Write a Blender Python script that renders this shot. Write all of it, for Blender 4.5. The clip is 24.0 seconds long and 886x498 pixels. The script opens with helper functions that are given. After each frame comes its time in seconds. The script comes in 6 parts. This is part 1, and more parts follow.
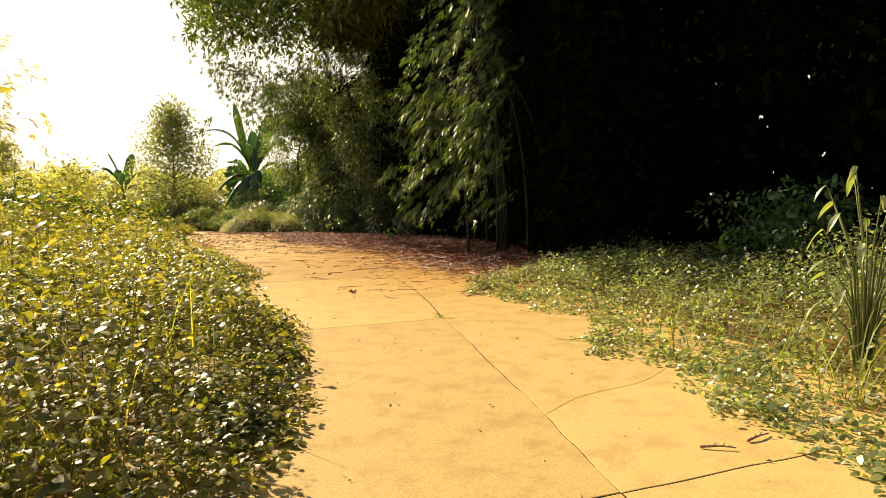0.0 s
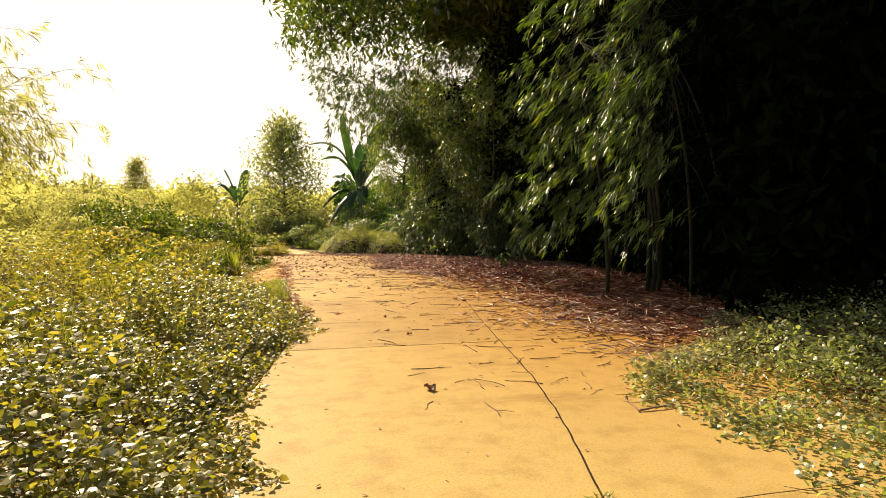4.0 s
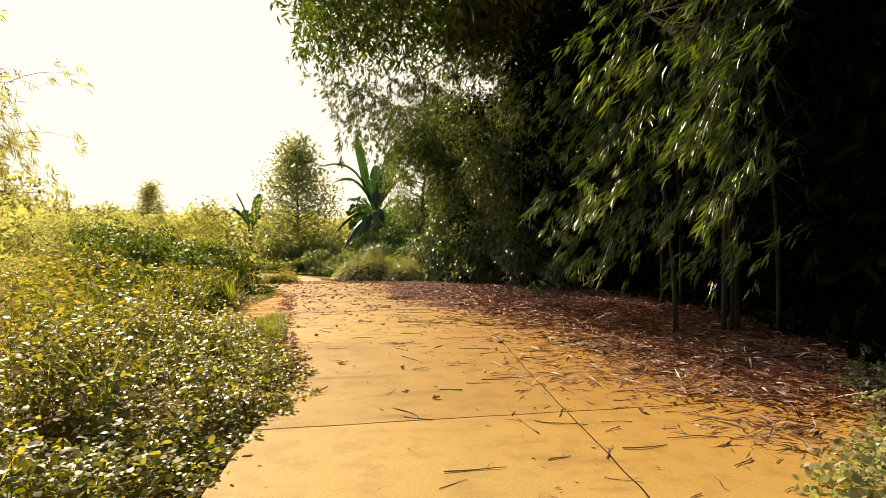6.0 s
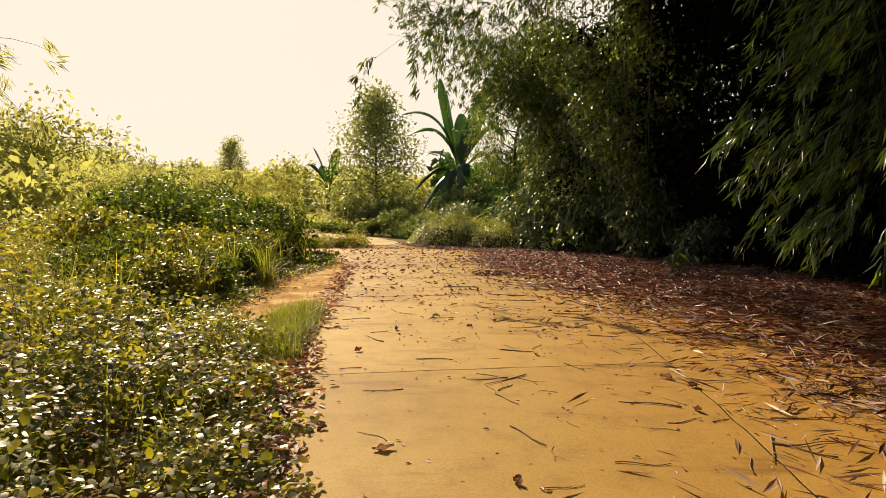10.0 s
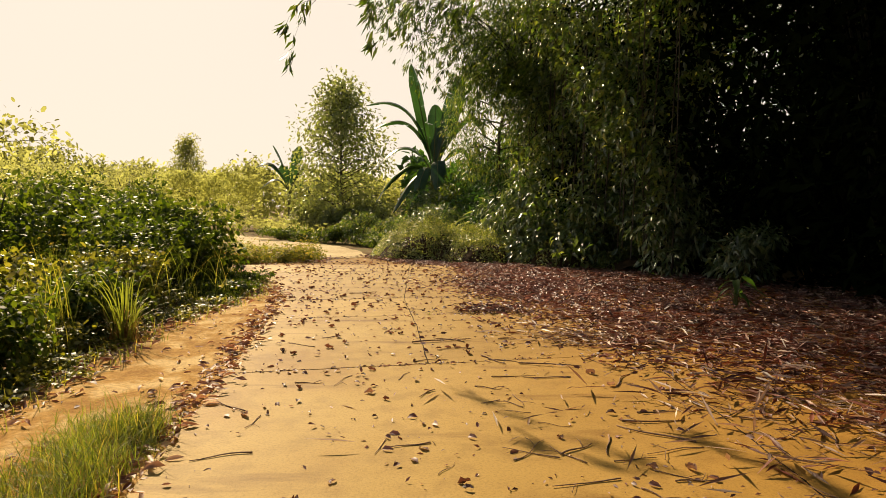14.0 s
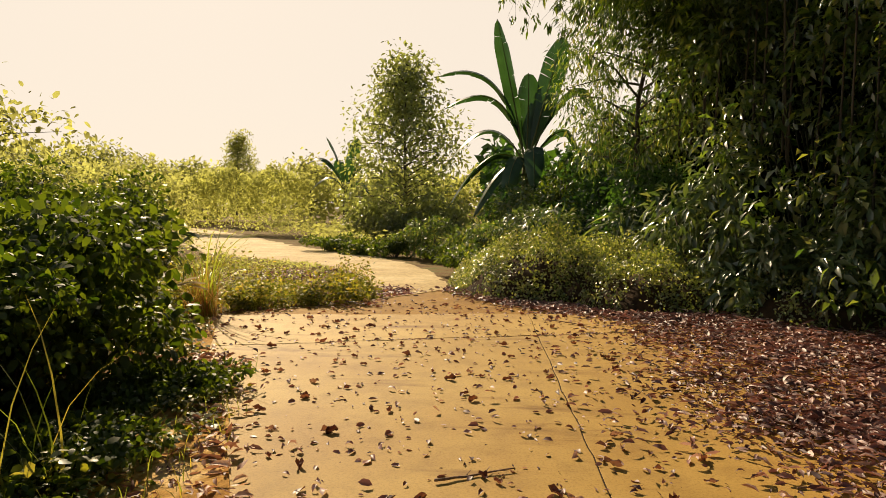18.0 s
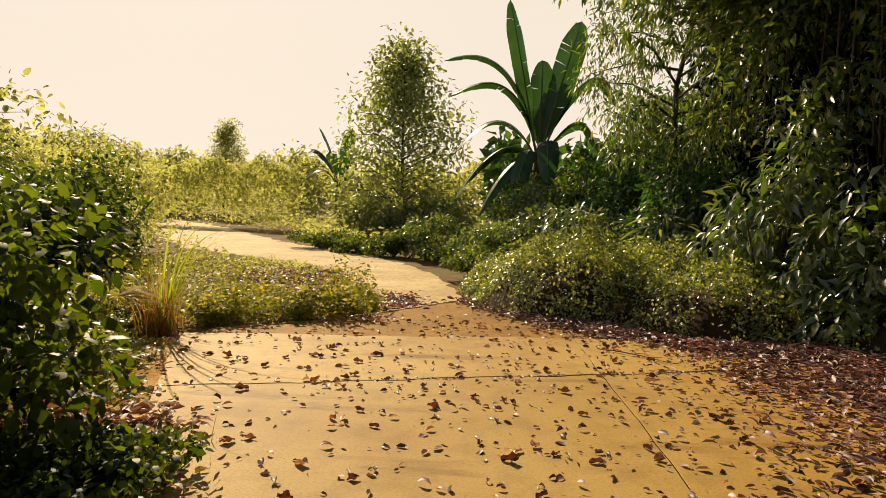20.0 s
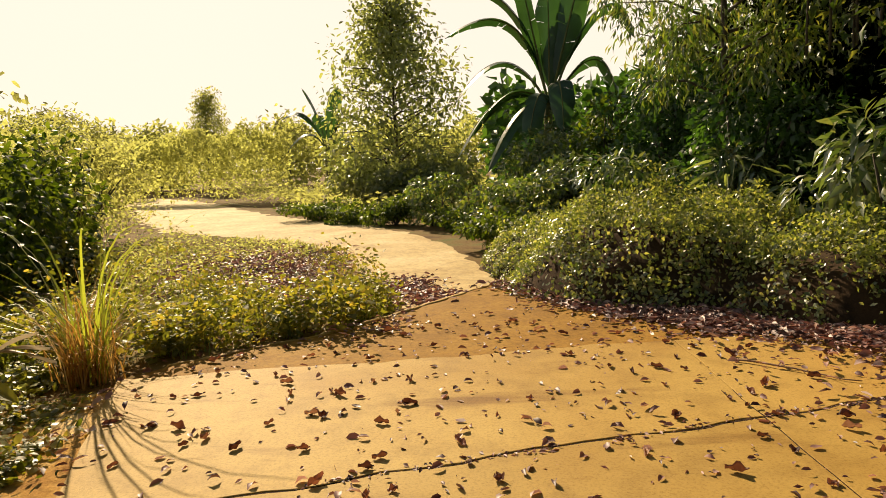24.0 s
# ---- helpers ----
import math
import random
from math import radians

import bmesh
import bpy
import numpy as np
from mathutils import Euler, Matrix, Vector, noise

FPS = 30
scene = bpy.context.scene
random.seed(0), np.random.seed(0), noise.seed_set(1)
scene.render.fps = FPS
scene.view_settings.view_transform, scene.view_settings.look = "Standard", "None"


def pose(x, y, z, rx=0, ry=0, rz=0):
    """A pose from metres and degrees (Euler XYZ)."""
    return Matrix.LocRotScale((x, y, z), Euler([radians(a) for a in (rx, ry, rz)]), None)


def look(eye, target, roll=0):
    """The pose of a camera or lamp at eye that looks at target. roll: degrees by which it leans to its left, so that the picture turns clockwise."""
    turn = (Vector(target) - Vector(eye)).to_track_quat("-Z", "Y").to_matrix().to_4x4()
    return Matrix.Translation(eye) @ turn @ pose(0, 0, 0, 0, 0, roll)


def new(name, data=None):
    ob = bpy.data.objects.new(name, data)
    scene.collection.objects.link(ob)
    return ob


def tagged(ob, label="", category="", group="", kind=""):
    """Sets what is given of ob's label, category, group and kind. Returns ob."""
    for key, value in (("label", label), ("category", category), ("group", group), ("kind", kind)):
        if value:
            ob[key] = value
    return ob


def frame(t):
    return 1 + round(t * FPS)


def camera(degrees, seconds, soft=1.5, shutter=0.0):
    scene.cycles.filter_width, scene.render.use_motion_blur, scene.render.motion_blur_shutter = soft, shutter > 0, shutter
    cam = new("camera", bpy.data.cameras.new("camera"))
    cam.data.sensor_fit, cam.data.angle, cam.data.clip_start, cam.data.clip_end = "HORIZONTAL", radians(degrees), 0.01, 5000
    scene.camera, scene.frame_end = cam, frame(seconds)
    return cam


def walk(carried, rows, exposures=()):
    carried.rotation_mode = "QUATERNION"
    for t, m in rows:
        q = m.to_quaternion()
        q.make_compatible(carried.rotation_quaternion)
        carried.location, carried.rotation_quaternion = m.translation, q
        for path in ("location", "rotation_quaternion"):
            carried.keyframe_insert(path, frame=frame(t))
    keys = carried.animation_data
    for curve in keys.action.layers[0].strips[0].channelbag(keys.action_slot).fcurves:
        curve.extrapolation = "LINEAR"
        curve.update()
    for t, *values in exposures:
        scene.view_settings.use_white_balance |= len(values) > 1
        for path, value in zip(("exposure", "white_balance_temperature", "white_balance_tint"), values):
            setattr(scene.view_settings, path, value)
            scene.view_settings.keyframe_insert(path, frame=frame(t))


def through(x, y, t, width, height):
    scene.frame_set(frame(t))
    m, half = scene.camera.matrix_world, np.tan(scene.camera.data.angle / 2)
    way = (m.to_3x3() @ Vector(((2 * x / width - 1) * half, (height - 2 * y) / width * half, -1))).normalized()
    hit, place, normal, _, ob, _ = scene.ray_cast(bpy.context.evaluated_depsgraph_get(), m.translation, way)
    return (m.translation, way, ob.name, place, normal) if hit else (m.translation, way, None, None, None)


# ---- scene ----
# stops, white balance
EXPO = [(0.0, 0.98, 8000, 10), (3.5, 0.90, 8000, 10), (5.0, 0.80, 8000, 10), (7.0, 0.68, 8000, 10), (10.0, 0.43, 8000, 10), (14.0, 0.40, 8000, 10), (17.0, 0.46, 8000, 10), (19.0, 0.24, 8000, 10), (22.0, 0.58, 8000, 10), (24.0, 0.54, 8000, 10)]
cam = camera(69.2, 24.0, soft=0.8)
PATH = [
    (0, (-0.979, -6.123, 1.425), (-0.318, -4.241, 1.288), -0.0),
    (0.5, (-0.819, -5.734, 1.49), (-0.182, -3.848, 1.297), -0.5),
    (0.6, (-0.771, -5.658, 1.497), (-0.169, -3.756, 1.365), -0.4),
    (1, (-0.642, -5.214, 1.531), (-0.096, -3.295, 1.385), -0.8),
    (1.5, (-0.487, -4.65, 1.557), (0.111, -2.751, 1.348), -1.1),
    (3.5, (0.144, -2.332, 1.57), (0.605, -0.391, 1.421), 0.9),
    (4, (0.235, -1.794, 1.574), (0.55, 0.18, 1.484), 0.3),
    (4.5, (0.278, -1.212, 1.558), (0.603, 0.761, 1.516), 0.9),
    (5, (0.337, -0.576, 1.545), (0.636, 1.401, 1.517), 0.4),
    (5.5, (0.351, -0.015, 1.522), (0.695, 1.955, 1.536), 1.3),
    (6, (0.392, 0.627, 1.512), (0.655, 2.61, 1.502), 0.2),
    (6.5, (0.46, 1.243, 1.471), (0.776, 3.218, 1.485), 1.0),
    (7, (0.485, 1.854, 1.464), (0.791, 3.829, 1.394), -2.4),
    (7.5, (0.499, 2.472, 1.468), (0.805, 4.447, 1.393), -1.3),
    (8, (0.432, 3.064, 1.464), (0.56, 5.058, 1.397), -0.0),
    (8.5, (0.444, 3.675, 1.466), (0.493, 5.674, 1.433), 1.3),
    (9, (0.463, 4.147, 1.47), (0.527, 6.145, 1.4), -0.4),
    (9.5, (0.537, 4.69, 1.47), (0.446, 6.687, 1.423), -0.6),
    (10, (0.522, 5.199, 1.448), (0.527, 7.195, 1.314), 0.9),
    (10.5, (0.543, 5.721, 1.449), (0.414, 7.714, 1.337), 1.2),
    (12.5, (0.635, 7.75, 1.517), (0.528, 9.746, 1.465), 0.6),
    (13, (0.594, 8.38, 1.477), (0.569, 10.375, 1.345), 0.4),
    (13.5, (0.604, 8.893, 1.484), (0.629, 10.889, 1.364), -0.0),
    (14, (0.591, 9.455, 1.493), (0.678, 11.449, 1.368), 0.8),
    (14.1, (0.603, 9.674, 1.514), (0.773, 11.65, 1.259), 1.3),
    (14.5, (0.495, 10.568, 1.48), (0.452, 12.554, 1.255), 0.7),
    (15, (0.34, 11.597, 1.466), (0.249, 13.59, 1.335), -2.1),
    (15.2, (0.279, 11.984, 1.471), (0.343, 13.964, 1.195), -1.5),
    (15.5, (0.255, 12.528, 1.473), (0.302, 14.517, 1.266), -2.0),
    (16, (0.223, 13.586, 1.477), (0.204, 15.577, 1.289), -1.7),
    (16.4, (0.135, 14.395, 1.476), (0.108, 16.393, 1.379), -2.7),
    (16.5, (0.058, 14.559, 1.472), (-0.014, 16.553, 1.335), -1.7),
    (16.8, (0.006, 15.136, 1.526), (0.105, 17.122, 1.31), -2.3),
    (17, (-0.046, 15.577, 1.509), (0.062, 17.565, 1.311), 0.2),
    (17.5, (-0.196, 16.456, 1.519), (-0.119, 18.445, 1.325), -0.5),
    (18, (-0.308, 17.023, 1.524), (-0.415, 19.017, 1.401), 0.6),
    (18.5, (-0.436, 17.488, 1.52), (-0.421, 19.48, 1.335), 0.3),
    (19, (-0.542, 18.016, 1.533), (-0.789, 19.996, 1.386), 0.9),
    (19.5, (-0.716, 18.561, 1.47), (-0.8, 20.556, 1.347), 2.7),
    (21.5, (-1.038, 20.035, 1.479), (-1.128, 22.019, 1.239), 0.3),
    (22, (-1.157, 20.422, 1.494), (-1.166, 22.401, 1.206), -1.5),
    (22.5, (-1.165, 20.732, 1.494), (-1.277, 22.712, 1.237), 0.4),
    (23, (-1.253, 21.079, 1.512), (-1.355, 23.068, 1.332), -1.0),
    (23.5, (-1.264, 21.156, 1.521), (-1.344, 23.143, 1.309), -2.0),
    (24, (-1.276, 21.21, 1.535), (-1.34, 23.192, 1.272), -2.3),
]
walk(cam, [(t, look(eye, target, roll)) for t, eye, target, roll in PATH], exposures=EXPO)

# ---------------------------------------------------------------- light
SUN_AZ, SUN_EL = -25.0, 32.0          # degrees from +y to the right; above the horizon
world = bpy.data.worlds.new("sky")
scene.world = world
world.use_nodes = True
wn = world.node_tree.nodes
sky = wn.new("ShaderNodeTexSky")
sky.sky_type = "NISHITA"
sky.sun_disc = False
sky.sun_elevation = radians(SUN_EL)
sky.sun_rotation = radians(SUN_AZ)
sky.air_density, sky.dust_density, sky.ozone_density = 1.2, 0.9, 1.0
# morning haze: pale band above the horizon, strongest towards the sun
wl = world.node_tree.links
wc = wn.new("ShaderNodeTexCoord")
sep = wn.new("ShaderNodeSeparateXYZ")
wl.new(wc.outputs["Generated"], sep.inputs[0])
rise = wn.new("ShaderNodeMapRange")
rise.interpolation_type = "SMOOTHSTEP"
rise.inputs[1].default_value, rise.inputs[2].default_value, rise.inputs[3].default_value, rise.inputs[4].default_value = 0.33, 0.62, 0.95, 0.06
wl.new(sep.outputs[2], rise.inputs[0])
dot = wn.new("ShaderNodeVectorMath")
dot.operation = "DOT_PRODUCT"
wl.new(wc.outputs["Generated"], dot.inputs[0])
dot.inputs[1].default_value = (math.sin(radians(SUN_AZ)), math.cos(radians(SUN_AZ)), 0.0)
face = wn.new("ShaderNodeMapRange")
face.interpolation_type = "SMOOTHSTEP"
face.inputs[1].default_value, face.inputs[2].default_value, face.inputs[3].default_value, face.inputs[4].default_value = -0.3, 0.6, 0.1, 1.0
wl.new(dot.outputs["Value"], face.inputs[0])
share = wn.new("ShaderNodeMath")
share.operation = "MULTIPLY"
wl.new(rise.outputs[0], share.inputs[0])
wl.new(face.outputs[0], share.inputs[1])
blend = wn.new("ShaderNodeMix")
blend.data_type = "RGBA"
wl.new(share.outputs[0], blend.inputs[0])
dim = wn.new("ShaderNodeVectorMath")
dim.operation = "SCALE"
dim.inputs["Scale"].default_value = 0.065
wl.new(sky.outputs["Color"], dim.inputs[0])
wl.new(dim.outputs[0], blend.inputs[6])
blend.inputs[7].default_value = (0.7, 0.67, 0.662, 1)
wl.new(blend.outputs[2], wn["Background"].inputs["Color"])
wn["Background"].inputs["Strength"].default_value = 1.0

sun = new("sun", bpy.data.lights.new("sun", "SUN"))
sun.data.energy, sun.data.angle, sun.data.color = 5.0, radians(0.6), (1.0, 0.87, 0.68)
to_sun = Vector((math.sin(radians(SUN_AZ)) * math.cos(radians(SUN_EL)), math.cos(radians(SUN_AZ)) * math.cos(radians(SUN_EL)), math.sin(radians(SUN_EL))))
sun.matrix_world = look(to_sun * 60, (0, 0, 0))


# ---------------------------------------------------------------- materials
def material(name):
    m = bpy.data.materials.new(name)
    m.use_nodes = True
    return m, m.node_tree.nodes, m.node_tree.links, m.node_tree.nodes["Principled BSDF"]


def ramp(nodes, stops):
    r = nodes.new("ShaderNodeValToRGB")
    el = r.color_ramp.elements
    el[0].position, el[0].color = stops[0][0], (*stops[0][1], 1)
    el[1].position, el[1].color = stops[-1][0], (*stops[-1][1], 1)
    for p, c in stops[1:-1]:
        e = el.new(p)
        e.color = (*c, 1)
    return r


def noise_tex(nodes, links, scale, detail=6, rough=0.6, coords=None):
    t = nodes.new("ShaderNodeTexNoise")
    t.inputs["Scale"].default_value, t.inputs["Detail"].default_value, t.inputs["Roughness"].default_value = scale, detail, rough
    if coords is not None:
        links.new(coords, t.inputs["Vector"])
    return t


def world_coords(nodes):
    return nodes.new("ShaderNodeNewGeometry").outputs["Position"]


def mix(nodes, links, kind, fac, a, b):
    m = nodes.new("ShaderNodeMix")
    m.data_type, m.blend_type = "RGBA", kind
    for socket, v in ((m.inputs[0], fac), (m.inputs[6], a), (m.inputs[7], b)):
        if hasattr(v, "is_output"):
            links.new(v, socket)
        elif isinstance(v, tuple):
            socket.default_value = (*v, 1)
        else:
            socket.default_value = v
    return m.outputs[2]


def bump(nodes, links, height, strength, dist, target):
    b = nodes.new("ShaderNodeBump")
    b.inputs["Strength"].default_value, b.inputs["Distance"].default_value = strength, dist
    links.new(height, b.inputs["Height"])
    links.new(b.outputs["Normal"], target.inputs["Normal"])


def leaf_material(name, dark, light, through, share=0.4, rough=0.4, odd=None, single=False, shine=0.5):
    """Foliage: colour varies leaf by leaf, part of the light passes through the blade."""
    m, n, l, p = material(name)
    geo = n.new("ShaderNodeNewGeometry")
    stops = [(0.0, dark), (0.75, light), (1.0, odd or light)]
    r = ramp(n, stops)
    l.new(n.new("ShaderNodeObjectInfo").outputs["Random"] if single else geo.outputs["Random Per Island"], r.inputs["Fac"])
    t = noise_tex(n, l, 1.3, 3, 0.5, geo.outputs["Position"])
    v = n.new("ShaderNodeMapRange")
    v.inputs[1].default_value, v.inputs[2].default_value, v.inputs[3].default_value, v.inputs[4].default_value = 0.3, 0.7, 0.65, 1.25
    l.new(t.outputs["Fac"], v.inputs[0])
    c = mix(n, l, "MULTIPLY", 1.0, r.outputs["Color"], v.outputs[0])
    l.new(c, p.inputs["Base Color"])
    p.inputs["Roughness"].default_value = rough
    p.inputs["Specular IOR Level"].default_value = shine
    tr = n.new("ShaderNodeBsdfTranslucent")
    l.new(mix(n, l, "MULTIPLY", 1.0, c, through), tr.inputs["Color"])
    ms = n.new("ShaderNodeMixShader")
    ms.inputs[0].default_value = share
    l.new(p.outputs[0], ms.inputs[1])
    l.new(tr.outputs[0], ms.inputs[2])
    l.new(ms.outputs[0], n["Material Output"].inputs["Surface"])
    return m


WEED = leaf_material("weed_leaf", (0.045, 0.07, 0.018), (0.21, 0.22, 0.068), (2.6, 2.25, 0.6), 0.44, 0.42, (0.3, 0.29, 0.14), shine=0.55)
# weed colour lightened and yellowed to stand in for golden haze
TALL_WEED = leaf_material("hazed_weed_leaf", (0.08, 0.105, 0.026), (0.21, 0.22, 0.07), (2.5, 2.15, 0.7), 0.5, 0.45, (0.32, 0.26, 0.1), shine=0.4)
CREEPER = leaf_material("creeper_leaf", (0.08, 0.115, 0.048), (0.26, 0.3, 0.14), (2.2, 2.25, 0.85), 0.38, 0.4, (0.4, 0.4, 0.26), shine=0.9)
CREEPER_PALE = leaf_material("withered_creeper_leaf", (0.16, 0.17, 0.08), (0.33, 0.33, 0.19), (1.7, 1.6, 0.8), 0.3, 0.5, (0.43, 0.4, 0.26), shine=0.3)
MOUND = leaf_material("mound_leaf", (0.055, 0.09, 0.035), (0.22, 0.25, 0.105), (2.5, 2.35, 0.75), 0.4, 0.34, (0.34, 0.33, 0.2), shine=0.7)
BUSH = leaf_material("bush_leaf", (0.02, 0.055, 0.018), (0.055, 0.105, 0.036), (2.2, 2.5, 0.7), 0.38, 0.4, shine=0.5)
VERGE = leaf_material("verge_leaf", (0.022, 0.048, 0.013), (0.085, 0.12, 0.034), (2.9, 2.7, 0.6), 0.4, 0.5, shine=0.25)
SHRUB = leaf_material("shrub_leaf", (0.04, 0.08, 0.032), (0.14, 0.18, 0.08), (2.1, 2.2, 0.75), 0.24, 0.34, (0.2, 0.2, 0.1), shine=1.0)
# near-black leaf colour stands in for the deep shade of the thicket
SHADE = leaf_material("thicket_shade_leaf", (0.003, 0.006, 0.002), (0.008, 0.013, 0.004), (1.2, 1.2, 0.5), 0.1, 1.0, shine=0.0)
BAMBOO_LEAF = leaf_material("bamboo_leaf", (0.02, 0.043, 0.013), (0.07, 0.108, 0.03), (2.8, 2.9, 0.5), 0.35, 0.3, (0.12, 0.135, 0.045), shine=0.7)
TREE_LEAF = leaf_material("tree_leaf", (0.028, 0.06, 0.02), (0.11, 0.15, 0.055), (2.7, 2.7, 0.75), 0.42, 0.34, (0.2, 0.19, 0.09), shine=1.0)
# haze is put into this colour: paler and more even than the leaf
ROUND_LEAF = leaf_material("hazed_leathery_leaf", (0.12, 0.145, 0.065), (0.22, 0.245, 0.12), (2.1, 2.05, 0.95), 0.58, 0.36, shine=0.8)
# pale, even leaf colour and strong translucency imitate haze over the growth
HAZE_LEAF = leaf_material("haze_pale_leaf", (0.2, 0.21, 0.1), (0.27, 0.285, 0.14), (2.1, 2.0, 1.1), 0.7, 0.6, shine=0.15)
GRASS = leaf_material("grass_blade", (0.1, 0.15, 0.035), (0.25, 0.29, 0.095), (2.1, 1.95, 0.6), 0.46, 0.45, (0.46, 0.36, 0.15))
STRAW = leaf_material("straw", (0.22, 0.12, 0.04), (0.42, 0.27, 0.11), (1.5, 1.2, 0.6), 0.35, 0.5, (0.6, 0.48, 0.3))
BANANA_LEAF = leaf_material("banana_blade", (0.022, 0.058, 0.026), (0.036, 0.08, 0.036), (1.9, 2.2, 0.8), 0.28, 0.36)
DRY = leaf_material("dry_leaf", (0.06, 0.026, 0.028), (0.31, 0.17, 0.15), (1.5, 1.0, 0.8), 0.18, 0.5, (0.58, 0.44, 0.4), shine=0.5)
BAMBOO_DRY = leaf_material("dry_bamboo_leaf", (0.05, 0.014, 0.01), (0.24, 0.075, 0.045), (1.5, 1.0, 0.7), 0.14, 0.55, (0.6, 0.46, 0.38), shine=0.4)
EDGE_DRY = leaf_material("pinkish_dry_leaf", (0.13, 0.052, 0.038), (0.42, 0.25, 0.18), (1.5, 1.1, 0.8), 0.26, 0.55, (0.64, 0.5, 0.4), shine=0.4)
FALLEN = leaf_material("fallen_leaf", (0.06, 0.022, 0.016), (0.21, 0.095, 0.06), (1.7, 1.2, 0.8), 0.26, 0.55, (0.4, 0.28, 0.21), True, shine=0.4)
SHEATH = leaf_material("dry_sheath", (0.14, 0.06, 0.045), (0.42, 0.29, 0.22), (1.4, 1.15, 0.9), 0.22, 0.5, (0.68, 0.6, 0.52), shine=0.4)
DRY_PALE = leaf_material("dry_pale_leaf", (0.4, 0.33, 0.24), (0.6, 0.52, 0.4), (1.2, 1.1, 0.9), 0.2, 0.5)


def concrete_material():
    m, n, l, p = material("stained_concrete")
    pos = world_coords(n)
    big = noise_tex(n, l, 0.55, 5, 0.55, pos)
    mid = noise_tex(n, l, 3.2, 6, 0.65, pos)
    fine = noise_tex(n, l, 60.0, 4, 0.7, pos)
    base = ramp(n, [(0.3, (0.37, 0.21, 0.046)), (0.5, (0.455, 0.29, 0.078)), (0.72, (0.515, 0.35, 0.108))])
    l.new(big.outputs["Fac"], base.inputs["Fac"])
    sp = n.new("ShaderNodeSeparateXYZ")
    l.new(pos, sp.inputs[0])
    # slab colour turns paler towards the start of the road
    near_start = n.new("ShaderNodeMapRange")
    near_start.interpolation_type = "SMOOTHSTEP"
    near_start.inputs[1].default_value, near_start.inputs[2].default_value, near_start.inputs[3].default_value, near_start.inputs[4].default_value = -1.0, 9.0, 1.0, 0.0
    l.new(sp.outputs[1], near_start.inputs[0])
    paled = mix(n, l, "MIX", near_start.outputs[0], base.outputs["Color"], (0.53, 0.385, 0.15))
    past_start = n.new("ShaderNodeMath")
    past_start.operation = "SUBTRACT"
    past_start.inputs[0].default_value = 1.0
    l.new(near_start.outputs[0], past_start.inputs[1])
    # leaf tannin has stained the thicket's side
    drift = n.new("ShaderNodeMath")
    drift.operation = "MULTIPLY_ADD"
    l.new(big.outputs["Fac"], drift.inputs[0])
    drift.inputs[1].default_value = 5.0
    l.new(sp.outputs[0], drift.inputs[2])
    tan = n.new("ShaderNodeMapRange")
    tan.interpolation_type = "SMOOTHSTEP"
    tan.inputs[1].default_value, tan.inputs[2].default_value, tan.inputs[3].default_value, tan.inputs[4].default_value = 2.6, 6.4, 0.0, 0.72
    l.new(drift.outputs[0], tan.inputs[0])
    both = n.new("ShaderNodeMath")
    both.operation = "MULTIPLY"
    l.new(tan.outputs[0], both.inputs[0])
    l.new(past_start.outputs[0], both.inputs[1])
    paled = mix(n, l, "MIX", both.outputs[0], paled, (0.4, 0.19, 0.03))
    mp = n.new("ShaderNodeMapping")
    mp.inputs["Scale"].default_value = (0.55, 2.6, 1.0)
    mp.inputs["Rotation"].default_value = (0, 0, 0.15)
    l.new(pos, mp.inputs["Vector"])
    smear = noise_tex(n, l, 0.9, 5, 0.6, mp.outputs["Vector"])
    # only darkens the slabs in stretched noise bands, past the road's start
    dirt = ramp(n, [(0.3, (0.55, 0.45, 0.36)), (0.42, (1, 1, 1))])
    l.new(smear.outputs["Fac"], dirt.inputs["Fac"])
    paled = mix(n, l, "MULTIPLY", past_start.outputs[0], paled, dirt.outputs["Color"])
    spots = ramp(n, [(0.36, (0.62, 0.56, 0.5)), (0.52, (1, 1, 1))])
    l.new(mid.outputs["Fac"], spots.inputs["Fac"])
    c = mix(n, l, "MULTIPLY", 0.45, paled, spots.outputs["Color"])
    grit = ramp(n, [(0.3, (0.7, 0.66, 0.6)), (0.5, (1, 1, 1)), (0.75, (1.12, 1.1, 1.05))])
    l.new(fine.outputs["Fac"], grit.inputs["Fac"])
    c = mix(n, l, "MULTIPLY", 0.9, c, grit.outputs["Color"])
    info = n.new("ShaderNodeObjectInfo")
    tone = ramp(n, [(0.0, (0.9, 0.88, 0.85)), (1.0, (1.06, 1.05, 1.04))])
    l.new(info.outputs["Random"], tone.inputs["Fac"])
    c = mix(n, l, "MULTIPLY", 1.0, c, tone.outputs["Color"])
    l.new(c, p.inputs["Base Color"])
    p.inputs["Roughness"].default_value = 0.7
    p.inputs["Specular IOR Level"].default_value = 0.22
    h = n.new("ShaderNodeMath")
    h.operation = "ADD"
    l.new(mid.outputs["Fac"], h.inputs[0])
    l.new(fine.outputs["Fac"], h.inputs[1])
    bump(n, l, h.outputs[0], 0.35, 0.006, p)
    return m


